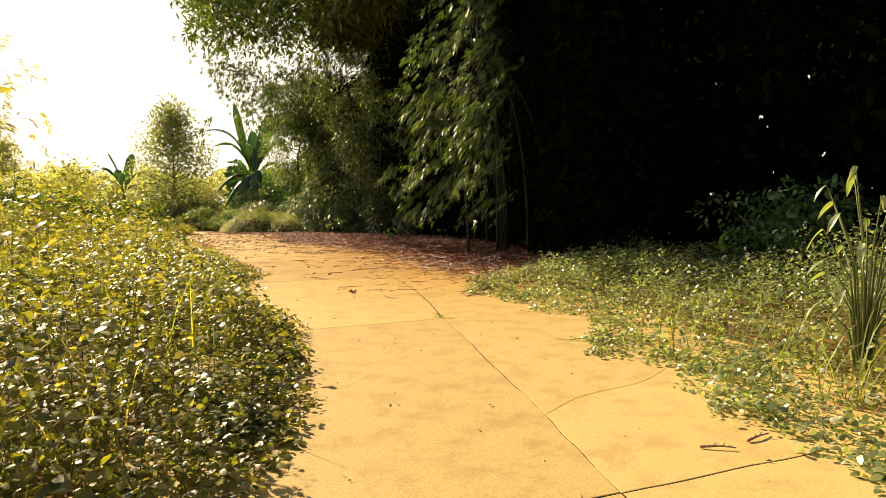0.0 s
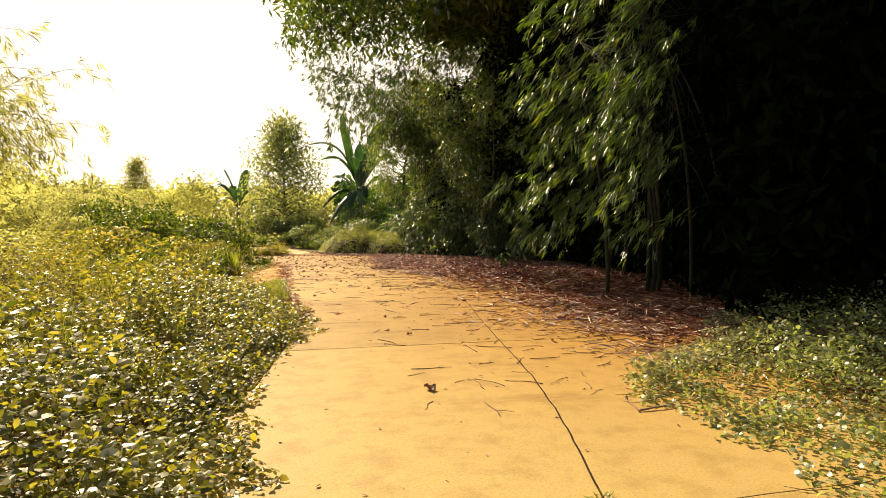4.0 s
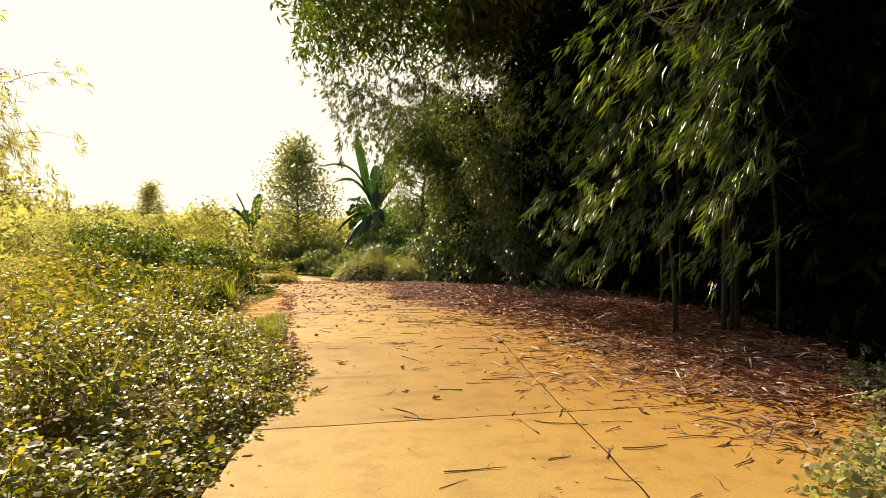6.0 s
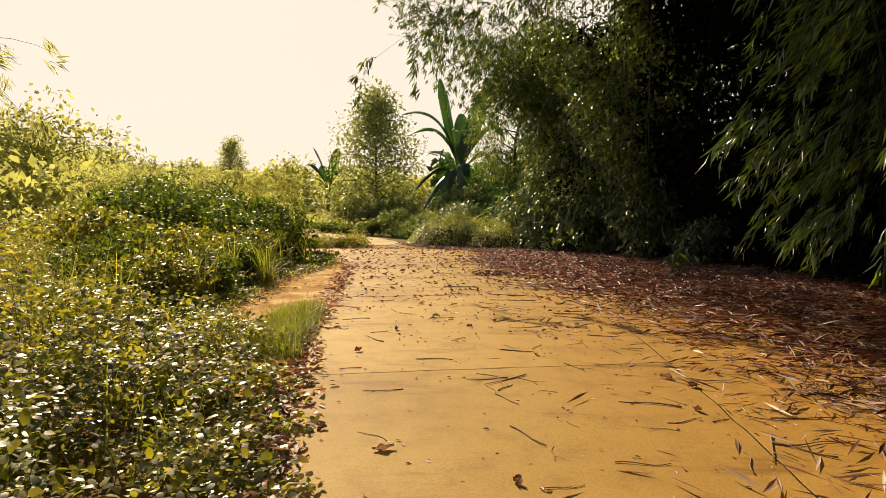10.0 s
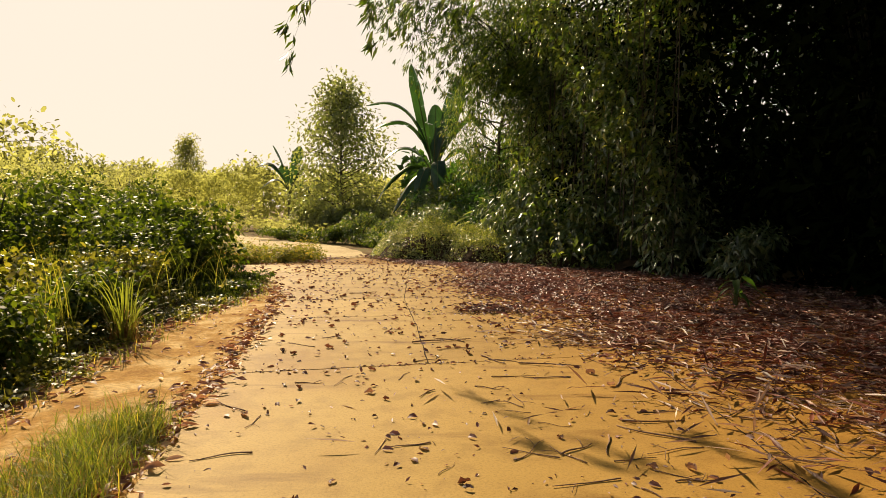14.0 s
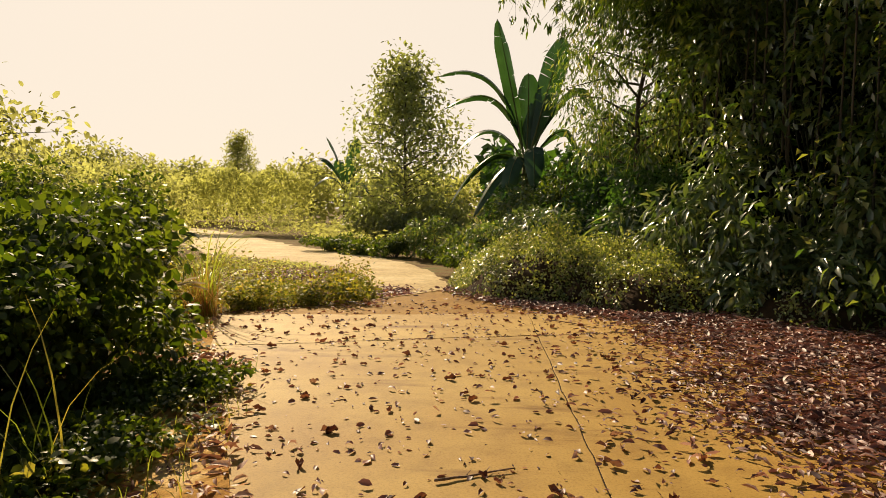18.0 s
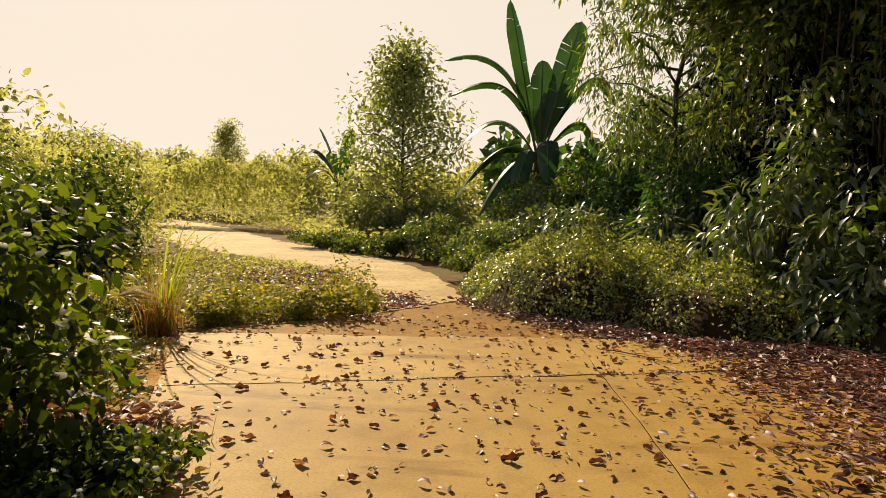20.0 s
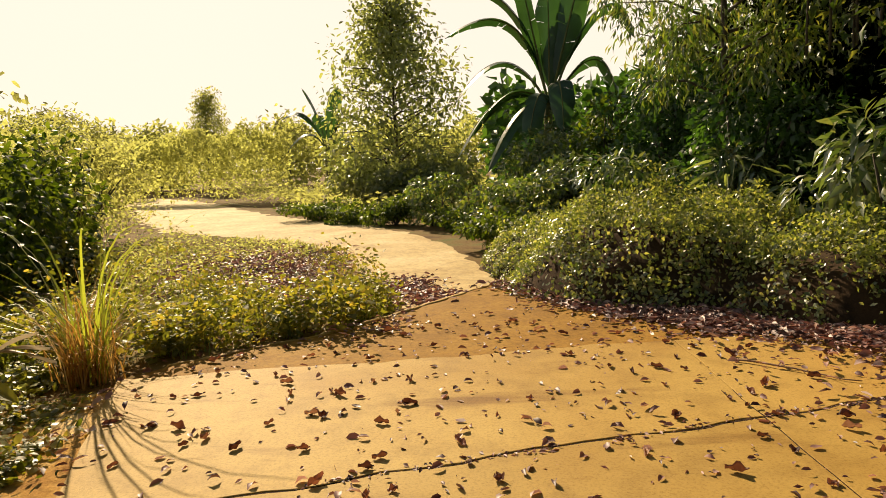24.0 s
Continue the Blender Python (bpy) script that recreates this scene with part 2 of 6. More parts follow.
def earth_material(name, stops, rough=0.95, scale=1.5, relief=0.03):
    m, n, l, p = material(name)
    pos = world_coords(n)
    a = noise_tex(n, l, scale, 8, 0.65, pos)
    b = noise_tex(n, l, scale * 14, 6, 0.7, pos)
    r = ramp(n, stops)
    l.new(a.outputs["Fac"], r.inputs["Fac"])
    g = ramp(n, [(0.3, (0.55, 0.52, 0.5)), (0.6, (1.05, 1.05, 1.0))])
    l.new(b.outputs["Fac"], g.inputs["Fac"])
    l.new(mix(n, l, "MULTIPLY", 0.8, r.outputs["Color"], g.outputs["Color"]), p.inputs["Base Color"])
    p.inputs["Roughness"].default_value = rough
    p.inputs["Specular IOR Level"].default_value = 0.15
    bump(n, l, b.outputs["Fac"], 0.6, relief, p)
    return m


def bark_material(name, a, b, scale=8.0):
    m, n, l, p = material(name)
    tc = n.new("ShaderNodeTexCoord")
    mp = n.new("ShaderNodeMapping")
    mp.inputs["Scale"].default_value = (1, 1, 0.2)
    l.new(tc.outputs["Object"], mp.inputs["Vector"])
    t = noise_tex(n, l, scale, 8, 0.7, mp.outputs["Vector"])
    r = ramp(n, [(0.3, a), (0.7, b)])
    l.new(t.outputs["Fac"], r.inputs["Fac"])
    l.new(r.outputs["Color"], p.inputs["Base Color"])
    p.inputs["Roughness"].default_value = 0.85
    bump(n, l, t.outputs["Fac"], 0.6, 0.02, p)
    return m


CONCRETE = concrete_material()
SOIL = earth_material("soil", [(0.3, (0.085, 0.046, 0.017)), (0.46, (0.18, 0.105, 0.034)), (0.56, (0.19, 0.13, 0.042)), (0.66, (0.13, 0.135, 0.036))])
SAND = earth_material("sandy_track", [(0.3, (0.46, 0.32, 0.14)), (0.55, (0.6, 0.45, 0.23)), (0.75, (0.7, 0.56, 0.33))], 0.8, 0.8, 0.006)
APRON = earth_material("stained_apron", [(0.3, (0.24, 0.115, 0.017)), (0.55, (0.34, 0.175, 0.027)), (0.75, (0.4, 0.23, 0.043))], 0.8, 1.6, 0.008)
SHOULDER = earth_material("sandy_shoulder", [(0.34, (0.34, 0.16, 0.04)), (0.48, (0.52, 0.29, 0.08)), (0.6, (0.74, 0.52, 0.25))], 0.95, 2.2, 0.02)
JOINT_SOIL = earth_material("joint_soil", [(0.3, (0.025, 0.015, 0.009)), (0.7, (0.07, 0.04, 0.02))], 1.0, 6.0, 0.01)
BARK = bark_material("bark", (0.035, 0.028, 0.02), (0.1, 0.078, 0.055))
# culm skin darkened so its colour carries the clump's shade
CULM = bark_material("shade_dark_culm", (0.012, 0.015, 0.006), (0.034, 0.038, 0.015), 3.0)
PSEUDO = bark_material("banana_stem_skin", (0.1, 0.09, 0.035), (0.2, 0.2, 0.07), 4.0)
TWIG = bark_material("twig_skin", (0.11, 0.055, 0.032), (0.38, 0.23, 0.14), 20.0)
STALK = bark_material("green_stalk", (0.08, 0.1, 0.03), (0.16, 0.17, 0.06), 10.0)

# ---------------------------------------------------------------- mesh helpers
rng = np.random.default_rng(7)


def mesh_object(name, V, F, mat, parent=None, smooth=False):
    """One mesh object from arrays of vertices and triangles."""
    me = bpy.data.meshes.new(name)
    V, F = np.asarray(V, np.float32), np.asarray(F, np.int32)
    me.vertices.add(len(V))
    me.vertices.foreach_set("co", V.ravel())
    me.loops.add(F.size)
    me.loops.foreach_set("vertex_index", F.ravel())
    me.polygons.add(len(F))
    me.polygons.foreach_set("loop_start", np.arange(0, F.size, F.shape[1], dtype=np.int32))
    if smooth:
        me.polygons.foreach_set("use_smooth", np.ones(len(F), bool))
    me.materials.append(mat)
    me.update(calc_edges=True)
    ob = new(name, me)
    if parent is not None:
        ob.parent = parent
    return ob


def part(name, bm, mat, parent, label=""):
    me = bpy.data.meshes.new(name)
    bm.to_mesh(me)
    bm.free()
    me.materials.append(mat)
    ob = new(name, me)
    ob.parent = parent
    return tagged(ob, label)


class Pile:
    """Gathers vertices and triangles for one mesh."""

    def __init__(self):
        self.v, self.f, self.n = [], [], 0

    def add(self, V, F):
        self.v.append(np.asarray(V, np.float32))
        self.f.append(np.asarray(F, np.int32) + self.n)
        self.n += len(V)

    def make(self, name, mat, parent=None, smooth=False):
        return mesh_object(name, np.concatenate(self.v), np.concatenate(self.f), mat, parent, smooth)


def unit(v):
    return v / np.maximum(np.linalg.norm(v, axis=-1, keepdims=True), 1e-9)


def rand_unit(n):
    return unit(rng.normal(size=(n, 3)))


def leaves(P, A, N, L, W, curl=0.15, fold=0.22):
    """Folded blades: places, directions, normals, lengths and widths."""
    P, A, N = np.asarray(P, float), unit(np.asarray(A, float)), np.asarray(N, float)
    B = unit(np.cross(N, A))
    N = np.cross(A, B)
    k = len(P)
    L, W = np.broadcast_to(np.asarray(L, float), k)[:, None], np.broadcast_to(np.asarray(W, float), k)[:, None]
    if np.median(W / L) > 0.4:
        # broad leaves: rounded outline, bent along the blade
        lo, hi = P + A * L * 0.24 + N * L * 0.05, P + A * L * 0.7 + N * L * (0.03 - 0.3 * curl)
        tilt = rng.uniform(-0.3, 0.3, (k, 1))
        V = np.stack([P, lo - B * W * 0.44 - N * W * tilt, hi - B * W * 0.4 - N * W * tilt, P + A * L - N * L * curl, hi + B * W * 0.4 + N * W * tilt, lo + B * W * 0.44 + N * W * tilt], 1)
        F = np.array([[0, 5, 1], [1, 4, 2], [1, 5, 4], [2, 4, 3]])[None] + 6 * np.arange(k)[:, None, None]
        return V.reshape(-1, 3), F.reshape(-1, 3)
    mid = P + A * L * 0.45
    V = np.stack([P, mid - B * W * 0.5 + N * W * fold, mid + N * W * 0.02, mid + B * W * 0.5 + N * W * fold, P + A * L - N * L * curl], 1)
    F = np.array([[0, 2, 1], [0, 3, 2], [1, 2, 4], [2, 3, 4]])[None] + 5 * np.arange(k)[:, None, None]
    return V.reshape(-1, 3), F.reshape(-1, 3)


def thin_leaves(P, A, N, L, W, fold=0.2):
    """Blades of two facets, for bulk growth and litter."""
    P, A, N = np.asarray(P, float), unit(np.asarray(A, float)), np.asarray(N, float)
    B = unit(np.cross(N, A))
    N = np.cross(A, B)
    k = len(P)
    L, W = np.broadcast_to(np.asarray(L, float), k)[:, None], np.broadcast_to(np.asarray(W, float), k)[:, None]
    mid = P + A * L * 0.45 + N * W * fold
    V = np.stack([P, mid - B * W * 0.5, P + A * L, mid + B * W * 0.5], 1)
    F = np.array([[0, 2, 1], [0, 3, 2]])[None] + 4 * np.arange(k)[:, None, None]
    return V.reshape(-1, 3), F.reshape(-1, 3)


def broad_leaf(at, A, N, L, W, dip=0.25, cup=0.18):
    """One smooth rounded leaf with a midrib fold and a drooping tip."""
    A, N = unit(np.asarray(A, float)), np.asarray(N, float)
    B = unit(np.cross(N, A))
    N = np.cross(A, B)
    n, m = 8, 5
    V, F = [], []
    for i in range(n):
        t = i / (n - 1)
        w = 0.5 * W * math.sin(math.pi * min(0.985, 0.1 + 0.9 * t) ** 0.75) ** 0.7
        for j in range(m):
            u = -1 + 2 * j / (m - 1)
            V.append(np.asarray(at, float) + A * L * t + B * w * u + N * (abs(u) * w * cup * 2 - L * dip * t * t + 0.02 * L * math.sin(5 * t + 2 * u)))
    for i in range(n - 1):
        for j in range(m - 1):
            o = i * m + j
            F += [(o, o + m, o + m + 1), (o, o + m + 1, o + 1)]
    return np.array(V), np.array(F)


def curled_leaves(P, A, N, L, W):
    """Dry leaves with rounded, rolled blades."""
    P, A, N = np.asarray(P, float), unit(np.asarray(A, float)), np.asarray(N, float)
    B = unit(np.cross(N, A))
    N = np.cross(A, B)
    k = len(P)
    L, W = np.asarray(L, float)[:, None], np.asarray(W, float)[:, None]
    roll = rng.uniform(0.15, 0.75, (k, 1))
    arch = rng.uniform(-0.12, 0.22, (k, 1))
    twist = rng.normal(size=(k, 1)) * 0.3
    rows = [P]
    for u, w in ((0.28, 0.46), (0.68, 0.42)):
        c = P + A * L * u + N * L * arch * (4 * u * (1 - u))
        for sgn in (-1, 0, 1):
            rows.append(c + sgn * B * W * w * (1 - 0.35 * roll) + abs(sgn) * N * W * roll * 0.5 + sgn * N * W * twist * (u - 0.3))
    rows.append(P + A * L)
    V = np.stack(rows, 1)
    F = np.array([[0, 2, 1], [0, 3, 2], [1, 2, 5], [1, 5, 4], [2, 3, 6], [2, 6, 5], [4, 5, 7], [5, 6, 7]])[None] + 8 * np.arange(k)[:, None, None]
    return V.reshape(-1, 3), F.reshape(-1, 3)


def tube(points, radii, sides=6):
    """A tapered tube along points."""
    p = np.asarray(points, float)
    r = np.broadcast_to(np.asarray(radii, float), len(p))
    d = unit(np.gradient(p, axis=0))
    ref = np.where(np.abs(d[:, 2:3]) > 0.9, np.array([[1.0, 0, 0]]), np.array([[0, 0, 1.0]]))
    a = unit(np.cross(d, ref))
    b = np.cross(d, a)
    ang = np.linspace(0, 2 * np.pi, sides, endpoint=False)
    V = p[:, None] + r[:, None, None] * (np.cos(ang)[None, :, None] * a[:, None] + np.sin(ang)[None, :, None] * b[:, None])
    F = []
    for i in range(len(p) - 1):
        for j in range(sides):
            q, s = i * sides + j, i * sides + (j + 1) % sides
            F += [(q, s, s + sides), (q, s + sides, q + sides)]
    for j in range(1, sides - 1):
        F += [(0, j + 1, j), ((len(p) - 1) * sides, (len(p) - 1) * sides + j, (len(p) - 1) * sides + j + 1)]
    return V.reshape(-1, 3), np.array(F)


def ss(a, b, x):
    t = np.clip((np.asarray(x, float) - a) / (b - a), 0, 1)
    return t * t * (3 - 2 * t)


def wave(x, y, s=1.0, seed=0.0):
    """A smooth uneven field in about -1..1."""
    x, y = np.asarray(x) * s, np.asarray(y) * s
    return (np.sin(1.3 * x + 2.1 * y + seed) + np.sin(2.7 * x - 1.6 * y + 1.7 * seed + 1) + np.sin(-1.1 * x + 3.4 * y + 0.6 * seed + 2) + np.sin(4.3 * x + 3.9 * y + seed * 2.3)) / 3.2


# ---------------------------------------------------------------- plan
def line(y, *pairs):
    """x of a border at y, from (y, x) pairs."""
    ys, xs = zip(*pairs)
    return np.interp(y, ys, xs)


def slab_left(y):
    return line(y, (-9, -2.5), (-3.5, -1.8), (1, -1.0), (4.5, -0.55), (8, -0.32), (12, -0.82), (16, -1.15), (20, -1.5), (21.5, -2.1), (23.5, -3.1), (26, -4.0))


def weeds_edge(y):
    return line(y, (-12, -3.2), (-6, -1.4), (-3, -0.83), (-1.2, -0.45), (1.2, -0.2), (2, -0.3), (3.1, -0.55), (5.2, -0.65), (7.2, -0.22), (7.7, -0.2), (9, -0.42), (11.0, -0.75), (11.8, -0.95), (12.2, -1.25), (12.9, -2.0), (13.6, -2.3), (17.6, -2.45), (20.3, -2.05), (21, -2.1), (22.7, -2.5), (24.3, -3.5), (25.9, -4.2), (28, -4.6))


def litter_edge(y):
    return line(y, (2, 4.6), (5, 3.6), (8, 3.2), (12, 2.9), (17, 2.0), (22, 1.5), (26, 1.5), (29.5, 0.5))


def right_border(y):
    """Where the thicket stands up from the ground."""
    return line(y, (-12, 3.0), (-3.6, 2.2), (-2.4, 2.35), (-1.5, 2.75), (-0.9, 2.42), (-0.2, 2.65), (0.4, 3.3), (1.0, 3.45), (1.4, 3.0), (2.1, 3.2), (3.25, 2.9), (4.1, 3.0), (4.5, 3.45), (5.0, 4.1), (5.6, 4.9), (6.6, 5.4), (8.3, 6.4), (12, 7.4), (17, 8.1), (21, 8.0), (23.5, 6.9), (25.2, 4.6), (26.2, 2.4), (27, 0.7), (28.2, -0.05), (29.5, -0.8), (32, -0.6), (36, -0.4))


def track_left(y):
    return line(y, (28, -2.3), (31.5, -3.1), (36, -4.5), (37.8, -6.6), (38.5, -8.8), (43.8, -11.9), (57, -20), (70, -30))


def ground_z(x, y):
    low = -0.05 - 0.2 * ss(26.4, 30.5, np.asarray(y))
    return low + 0.012 * wave(x, y, 1.1)


# one ground sheet to the horizon
def ground():
    def steps(lo, hi, fine):
        far = 2.2 ** np.arange(1, 9)
        return np.concatenate([lo - 6 * far[::-1], np.arange(lo, hi + fine / 2, fine), hi + 6 * far])
    X, Y = np.meshgrid(steps(-26, 26, 0.5), steps(-16, 70, 0.5))
    Z = ground_z(X, Y)
    V = np.stack([X, Y, Z], -1).reshape(-1, 3)
    r, c = X.shape
    i = (np.arange(r - 1)[:, None] * c + np.arange(c - 1)).ravel()
    F = np.concatenate([np.stack([i, i + 1, i + c + 1], 1), np.stack([i, i + c + 1, i + c], 1)])
    tagged(mesh_object("ground", V, F, SOIL, smooth=True), "dark damp soil under weeds and fallen leaves", "ground", kind="structure")


ground()


def ribbon(name, centre, widths, lift, mat, label, category, step=0.4, across=7):
    """An uneven strip of bare earth lying on the ground."""
    c = np.array(centre, float)
    d = np.concatenate([[0], np.cumsum(np.linalg.norm(np.diff(c, axis=0), axis=1))])
    s = np.arange(0, d[-1], step)
    px, py, w = np.interp(s, d, c[:, 0]), np.interp(s, d, c[:, 1]), np.interp(s, d, widths)
    k = np.ones(7) / 7
    sm = lambda a: np.convolve(np.pad(a, 3, mode="edge"), k, mode="valid")
    px, py = sm(px), sm(py)
    tx, ty = np.gradient(px), np.gradient(py)
    q = np.hypot(tx, ty)
    nx, ny = ty / q, -tx / q
    u = np.linspace(-0.5, 0.5, across)
    jl, jr = 0.14 * wave(s, 0 * s, 1.9, 1), 0.14 * wave(s, 0 * s, 2.2, 5)
    off = u[None] * w[:, None] + np.where(u < 0, 1, 0)[None] * jl[:, None] * (-2 * u[None]) + np.where(u > 0, 1, 0)[None] * jr[:, None] * (2 * u[None])
    X, Y = px[:, None] + nx[:, None] * off, py[:, None] + ny[:, None] * off
    Z = ground_z(X, Y) + lift * (1 - (2 * np.abs(u[None])) ** 6 * 1.6) + 0.012 * wave(X, Y, 3.0)
    V = np.stack([X, Y, Z], -1).reshape(-1, 3)
    n = len(s)
    i = (np.arange(n - 1)[:, None] * across + np.arange(across - 1)).ravel()
    F = np.concatenate([np.stack([i, i + 1, i + across + 1], 1), np.stack([i, i + across + 1, i + across], 1)])
    return tagged(mesh_object(name, V, F, mat, smooth=True), label, category, kind="structure")


ribbon("track", [(-1.2, 28.6), (-1.9, 31.5), (-2.9, 35.5), (-5.4, 39.4), (-8.8, 42.4), (-12.4, 48.0), (-18.0, 58), (-27, 70)], [2.0, 2.3, 2.9, 4.4, 5.4, 5.4, 5.0, 5.0], 0.03, SAND, "pale sandy dirt track bending away between weeds", "dirt track")
ribbon("shoulder", [(-0.9, 9.6), (-1.35, 12.0), (-1.65, 14.0), (-1.85, 17.5), (-1.9, 20.0), (-2.3, 22.0), (-3.1, 23.6), (-3.95, 25.3), (-4.3, 26.0)], [0.6, 1.2, 1.9, 1.9, 1.4, 1.0, 1.0, 1.0, 0.8], 0.035, SHOULDER, "bare sandy shoulder strewn with dry leaves beside the concrete", "soil")


# ---------------------------------------------------------------- concrete road
def joint_a(y):
    return line(y, (-9, 0.0), (-3.5, 0.88), (-2.3, 1.1), (0.1, 1.48), (1.45, 1.68), (3.0, 1.97), (4.5, 2.16), (7.5, 2.38), (10.5, 2.65), (15.6, 2.95), (26, 3.4))


def joint_b(y):
    return line(y, (10, 0.95), (14, 0.82), (17.6, 0.62), (20, 0.42), (26.5, 0.45))


def slab_right(y):
    return line(y, (-20, 2.6), (-9, 3.4), (1, 4.3), (6, 5.4), (9, 7.2), (16, 8.0), (22, 7.6), (26.5, 5.6))


ROWS = [lambda x: -20.0 + 0 * x, lambda x: -13.2 + 0 * x, lambda x: -8.4 + 0 * x, lambda x: -3.55 + 0.06 * x, lambda x: 1.24 + 0.1 * x, lambda x: 6.06 + 0.1 * x, lambda x: 10.67 + 0.2 * x,
        lambda x: 15.4 + 0.21 * x, lambda x: 20.03 + 0.21 * x, lambda x: 24.72 + 0.27 * x, lambda x: 26.42 + 0.14 * x]


def crossing(column, row):
    y = row(np.array(1.0))
    for _ in range(8):
        y = row(column(y))
    return np.array([float(column(y)), float(y)])


def side(a, b, column=None, row=None):
    """Points from a to b along a column line or a row line, slightly ragged."""
    n = max(3, int(np.linalg.norm(b - a) / 0.14))
    t = np.linspace(0, 1, n, endpoint=False)
    p = a + (b - a) * t[:, None]
    if column is not None:
        p[:, 0] = column(p[:, 1])
    elif row is not None:
        p[1:, 1] = row(p[1:, 0])
    d = unit(b - a)
    nrm = np.array([-d[1], d[0]])
    s = p[:, 0] * 0.7 + p[:, 1]
    rough = 1 + 2.6 * ss(16.5, 18.5, p[:, 1]) * (row is not None)
    rag = rough * (0.005 * wave(s, 0 * s, 9.0, 3.0) + 0.01 * wave(s, 0 * s, 2.3, 5.0)) * np.minimum(1, 6 * np.minimum(t, 1 - t))
    if abs(d[1]) > abs(d[0]):
        return p + np.array([1.0, 0]) * rag[:, None]
    return p + np.array([0, 1.0]) * rag[:, None]


def slab_piece(outline, top, thick, parent, gap=0.0055, name="concrete_slab", mat=None):
    """A slab with arrises rounded by wear, from an outline that runs anticlockwise."""
    p = np.asarray(outline, float)
    e = unit(np.roll(p, -1, 0) - np.roll(p, 1, 0))
    inward = np.stack([-e[:, 1], e[:, 0]], 1)
    wide = np.abs(e[:, 0]) > np.abs(e[:, 1])
    gap = (np.where(wide, gap + 0.009 * ss(16.5, 18.5, p[:, 1]) * np.clip(wave(p[:, 0], p[:, 1], 2.6, 4) + 0.45, 0, 1.2), gap * (1 - 0.4 * ss(15, 17, p[:, 1]))))[:, None]
    rings = [(gap, top - thick), (gap, top - 0.006), (gap + 0.0012, top - 0.001), (gap + 0.004, top)]
    V = [np.column_stack([p + inward * g, np.full(len(p), z)]) for g, z in rings]
    bm = bmesh.new()
    vs = [[bm.verts.new(v) for v in ring] for ring in V]
    n = len(p)
    for lo, hi in zip(vs, vs[1:]):
        for i in range(n):
            bm.faces.new((lo[i], lo[(i + 1) % n], hi[(i + 1) % n], hi[i]))
    bm.faces.new(vs[-1])
    return part(name, bm, mat or CONCRETE, parent)


def road():
    base = new("road")
    tagged(base, "old tan concrete road of cast slabs with open joints", "road", kind="structure")

    def piece(c0, c1, r0, r1, top, gap=0.0075):
        a, b, c, d = crossing(c0, r0), crossing(c1, r0), crossing(c1, r1), crossing(c0, r1)
        out = np.concatenate([side(a, b, None, r0), side(b, c, c1), side(c, d, None, r1), side(d, a, c0)])
        slab_piece(out, top, 0.12, base, gap)

    for i in range(10):
        r0, r1 = ROWS[i], ROWS[i + 1]
        if i < 7:
            cols = [slab_left, joint_a, slab_right]
        else:
            cols = [slab_left, joint_b, joint_a, slab_right]
        for j in range(len(cols) - 1):
            top = (0.002 if j == 0 else 0.0) + (0.001 if i % 2 else 0.0)
            if i == 7 and j == 0:
                crack = lambda x: 18.27 + 0.22 * x
                piece(cols[0], cols[1], r0, crack, top)
                piece(cols[0], cols[1], crack, r1, top - 0.002)
            elif i == 3 and j == 1:
                crack = lambda x: -2.75 + 0.43 * x + 0.05 * np.sin(5 * x)
                piece(cols[1], cols[2], r0, crack, top, 0.0014)
                piece(cols[1], cols[2], crack, r1, top, 0.0014)
            else:
                piece(cols[j], cols[j + 1], r0, r1, top)
    # soil that fills the joints
    ys = np.arange(-19.5, 25.6, 0.4)
    L, R = slab_left(ys) + 0.05, slab_right(ys) - 0.05
    V = np.concatenate([np.column_stack([L, ys, 0 * ys - 0.0025]), np.column_stack([R, ys, 0 * ys - 0.0025])])
    n = len(ys)
    i = np.arange(n - 1)
    F = np.concatenate([np.stack([i, i + n, i + n + 1], 1), np.stack([i, i + n + 1, i + 1], 1)])
    tagged(mesh_object("joint_soil", V, F, JOINT_SOIL, base), "dark soil in the joints")
    # lower apron beyond the last slabs, with a broken lip
    r = ROWS[10]
    xs = np.linspace(-3.95, 1.6, 26)
    near = np.column_stack([xs, r(xs)])
    far = np.array([(1.2, 28.6), (0.2, 29.4), (-0.6, 29.55), (-0.9, 29.35), (-1.25, 28.95), (-1.7, 28.3), (-2.1, 27.75), (-2.6, 27.15), (-3.0, 26.85), (-3.45, 26.5), (-3.8, 26.25)])
    fine = []
    for a, b in zip(far, far[1:]):
        for t in np.linspace(0, 1, 6, endpoint=False):
            q = a + (b - a) * t
            fine.append(q + 0.025 * np.array([wave(q[0] * 7, q[1] * 5), wave(q[1] * 6, q[0] * 7)]))
    slab_piece(np.concatenate([near, np.array(fine)]), -0.028, 0.14, base, 0.004, "apron_slab", APRON)
    lip = Pile()
    q = np.array(fine[8:])
    pts = np.column_stack([q, np.full(len(q), -0.03) + 0.012 * wave(q[:, 0], q[:, 1], 6)])
    ang = np.clip(0.03 + 0.03 * wave(q[:, 0], q[:, 1], 5.0, 3), 0.004, 0.07)
    V, F = tube(pts, ang, 7)
    V[:, 2] = -0.028 + (V[:, 2] + 0.028) * 0.35
    lip.add(V, F)
    tagged(lip.make("edge_lip", CONCRETE, base), "broken raised edge of the concrete apron")


road()


# ---------------------------------------------------------------- plants
def scatter(n, x0, x1, y0, y1):
    return rng.uniform(x0, x1, n), rng.uniform(y0, y1, n)


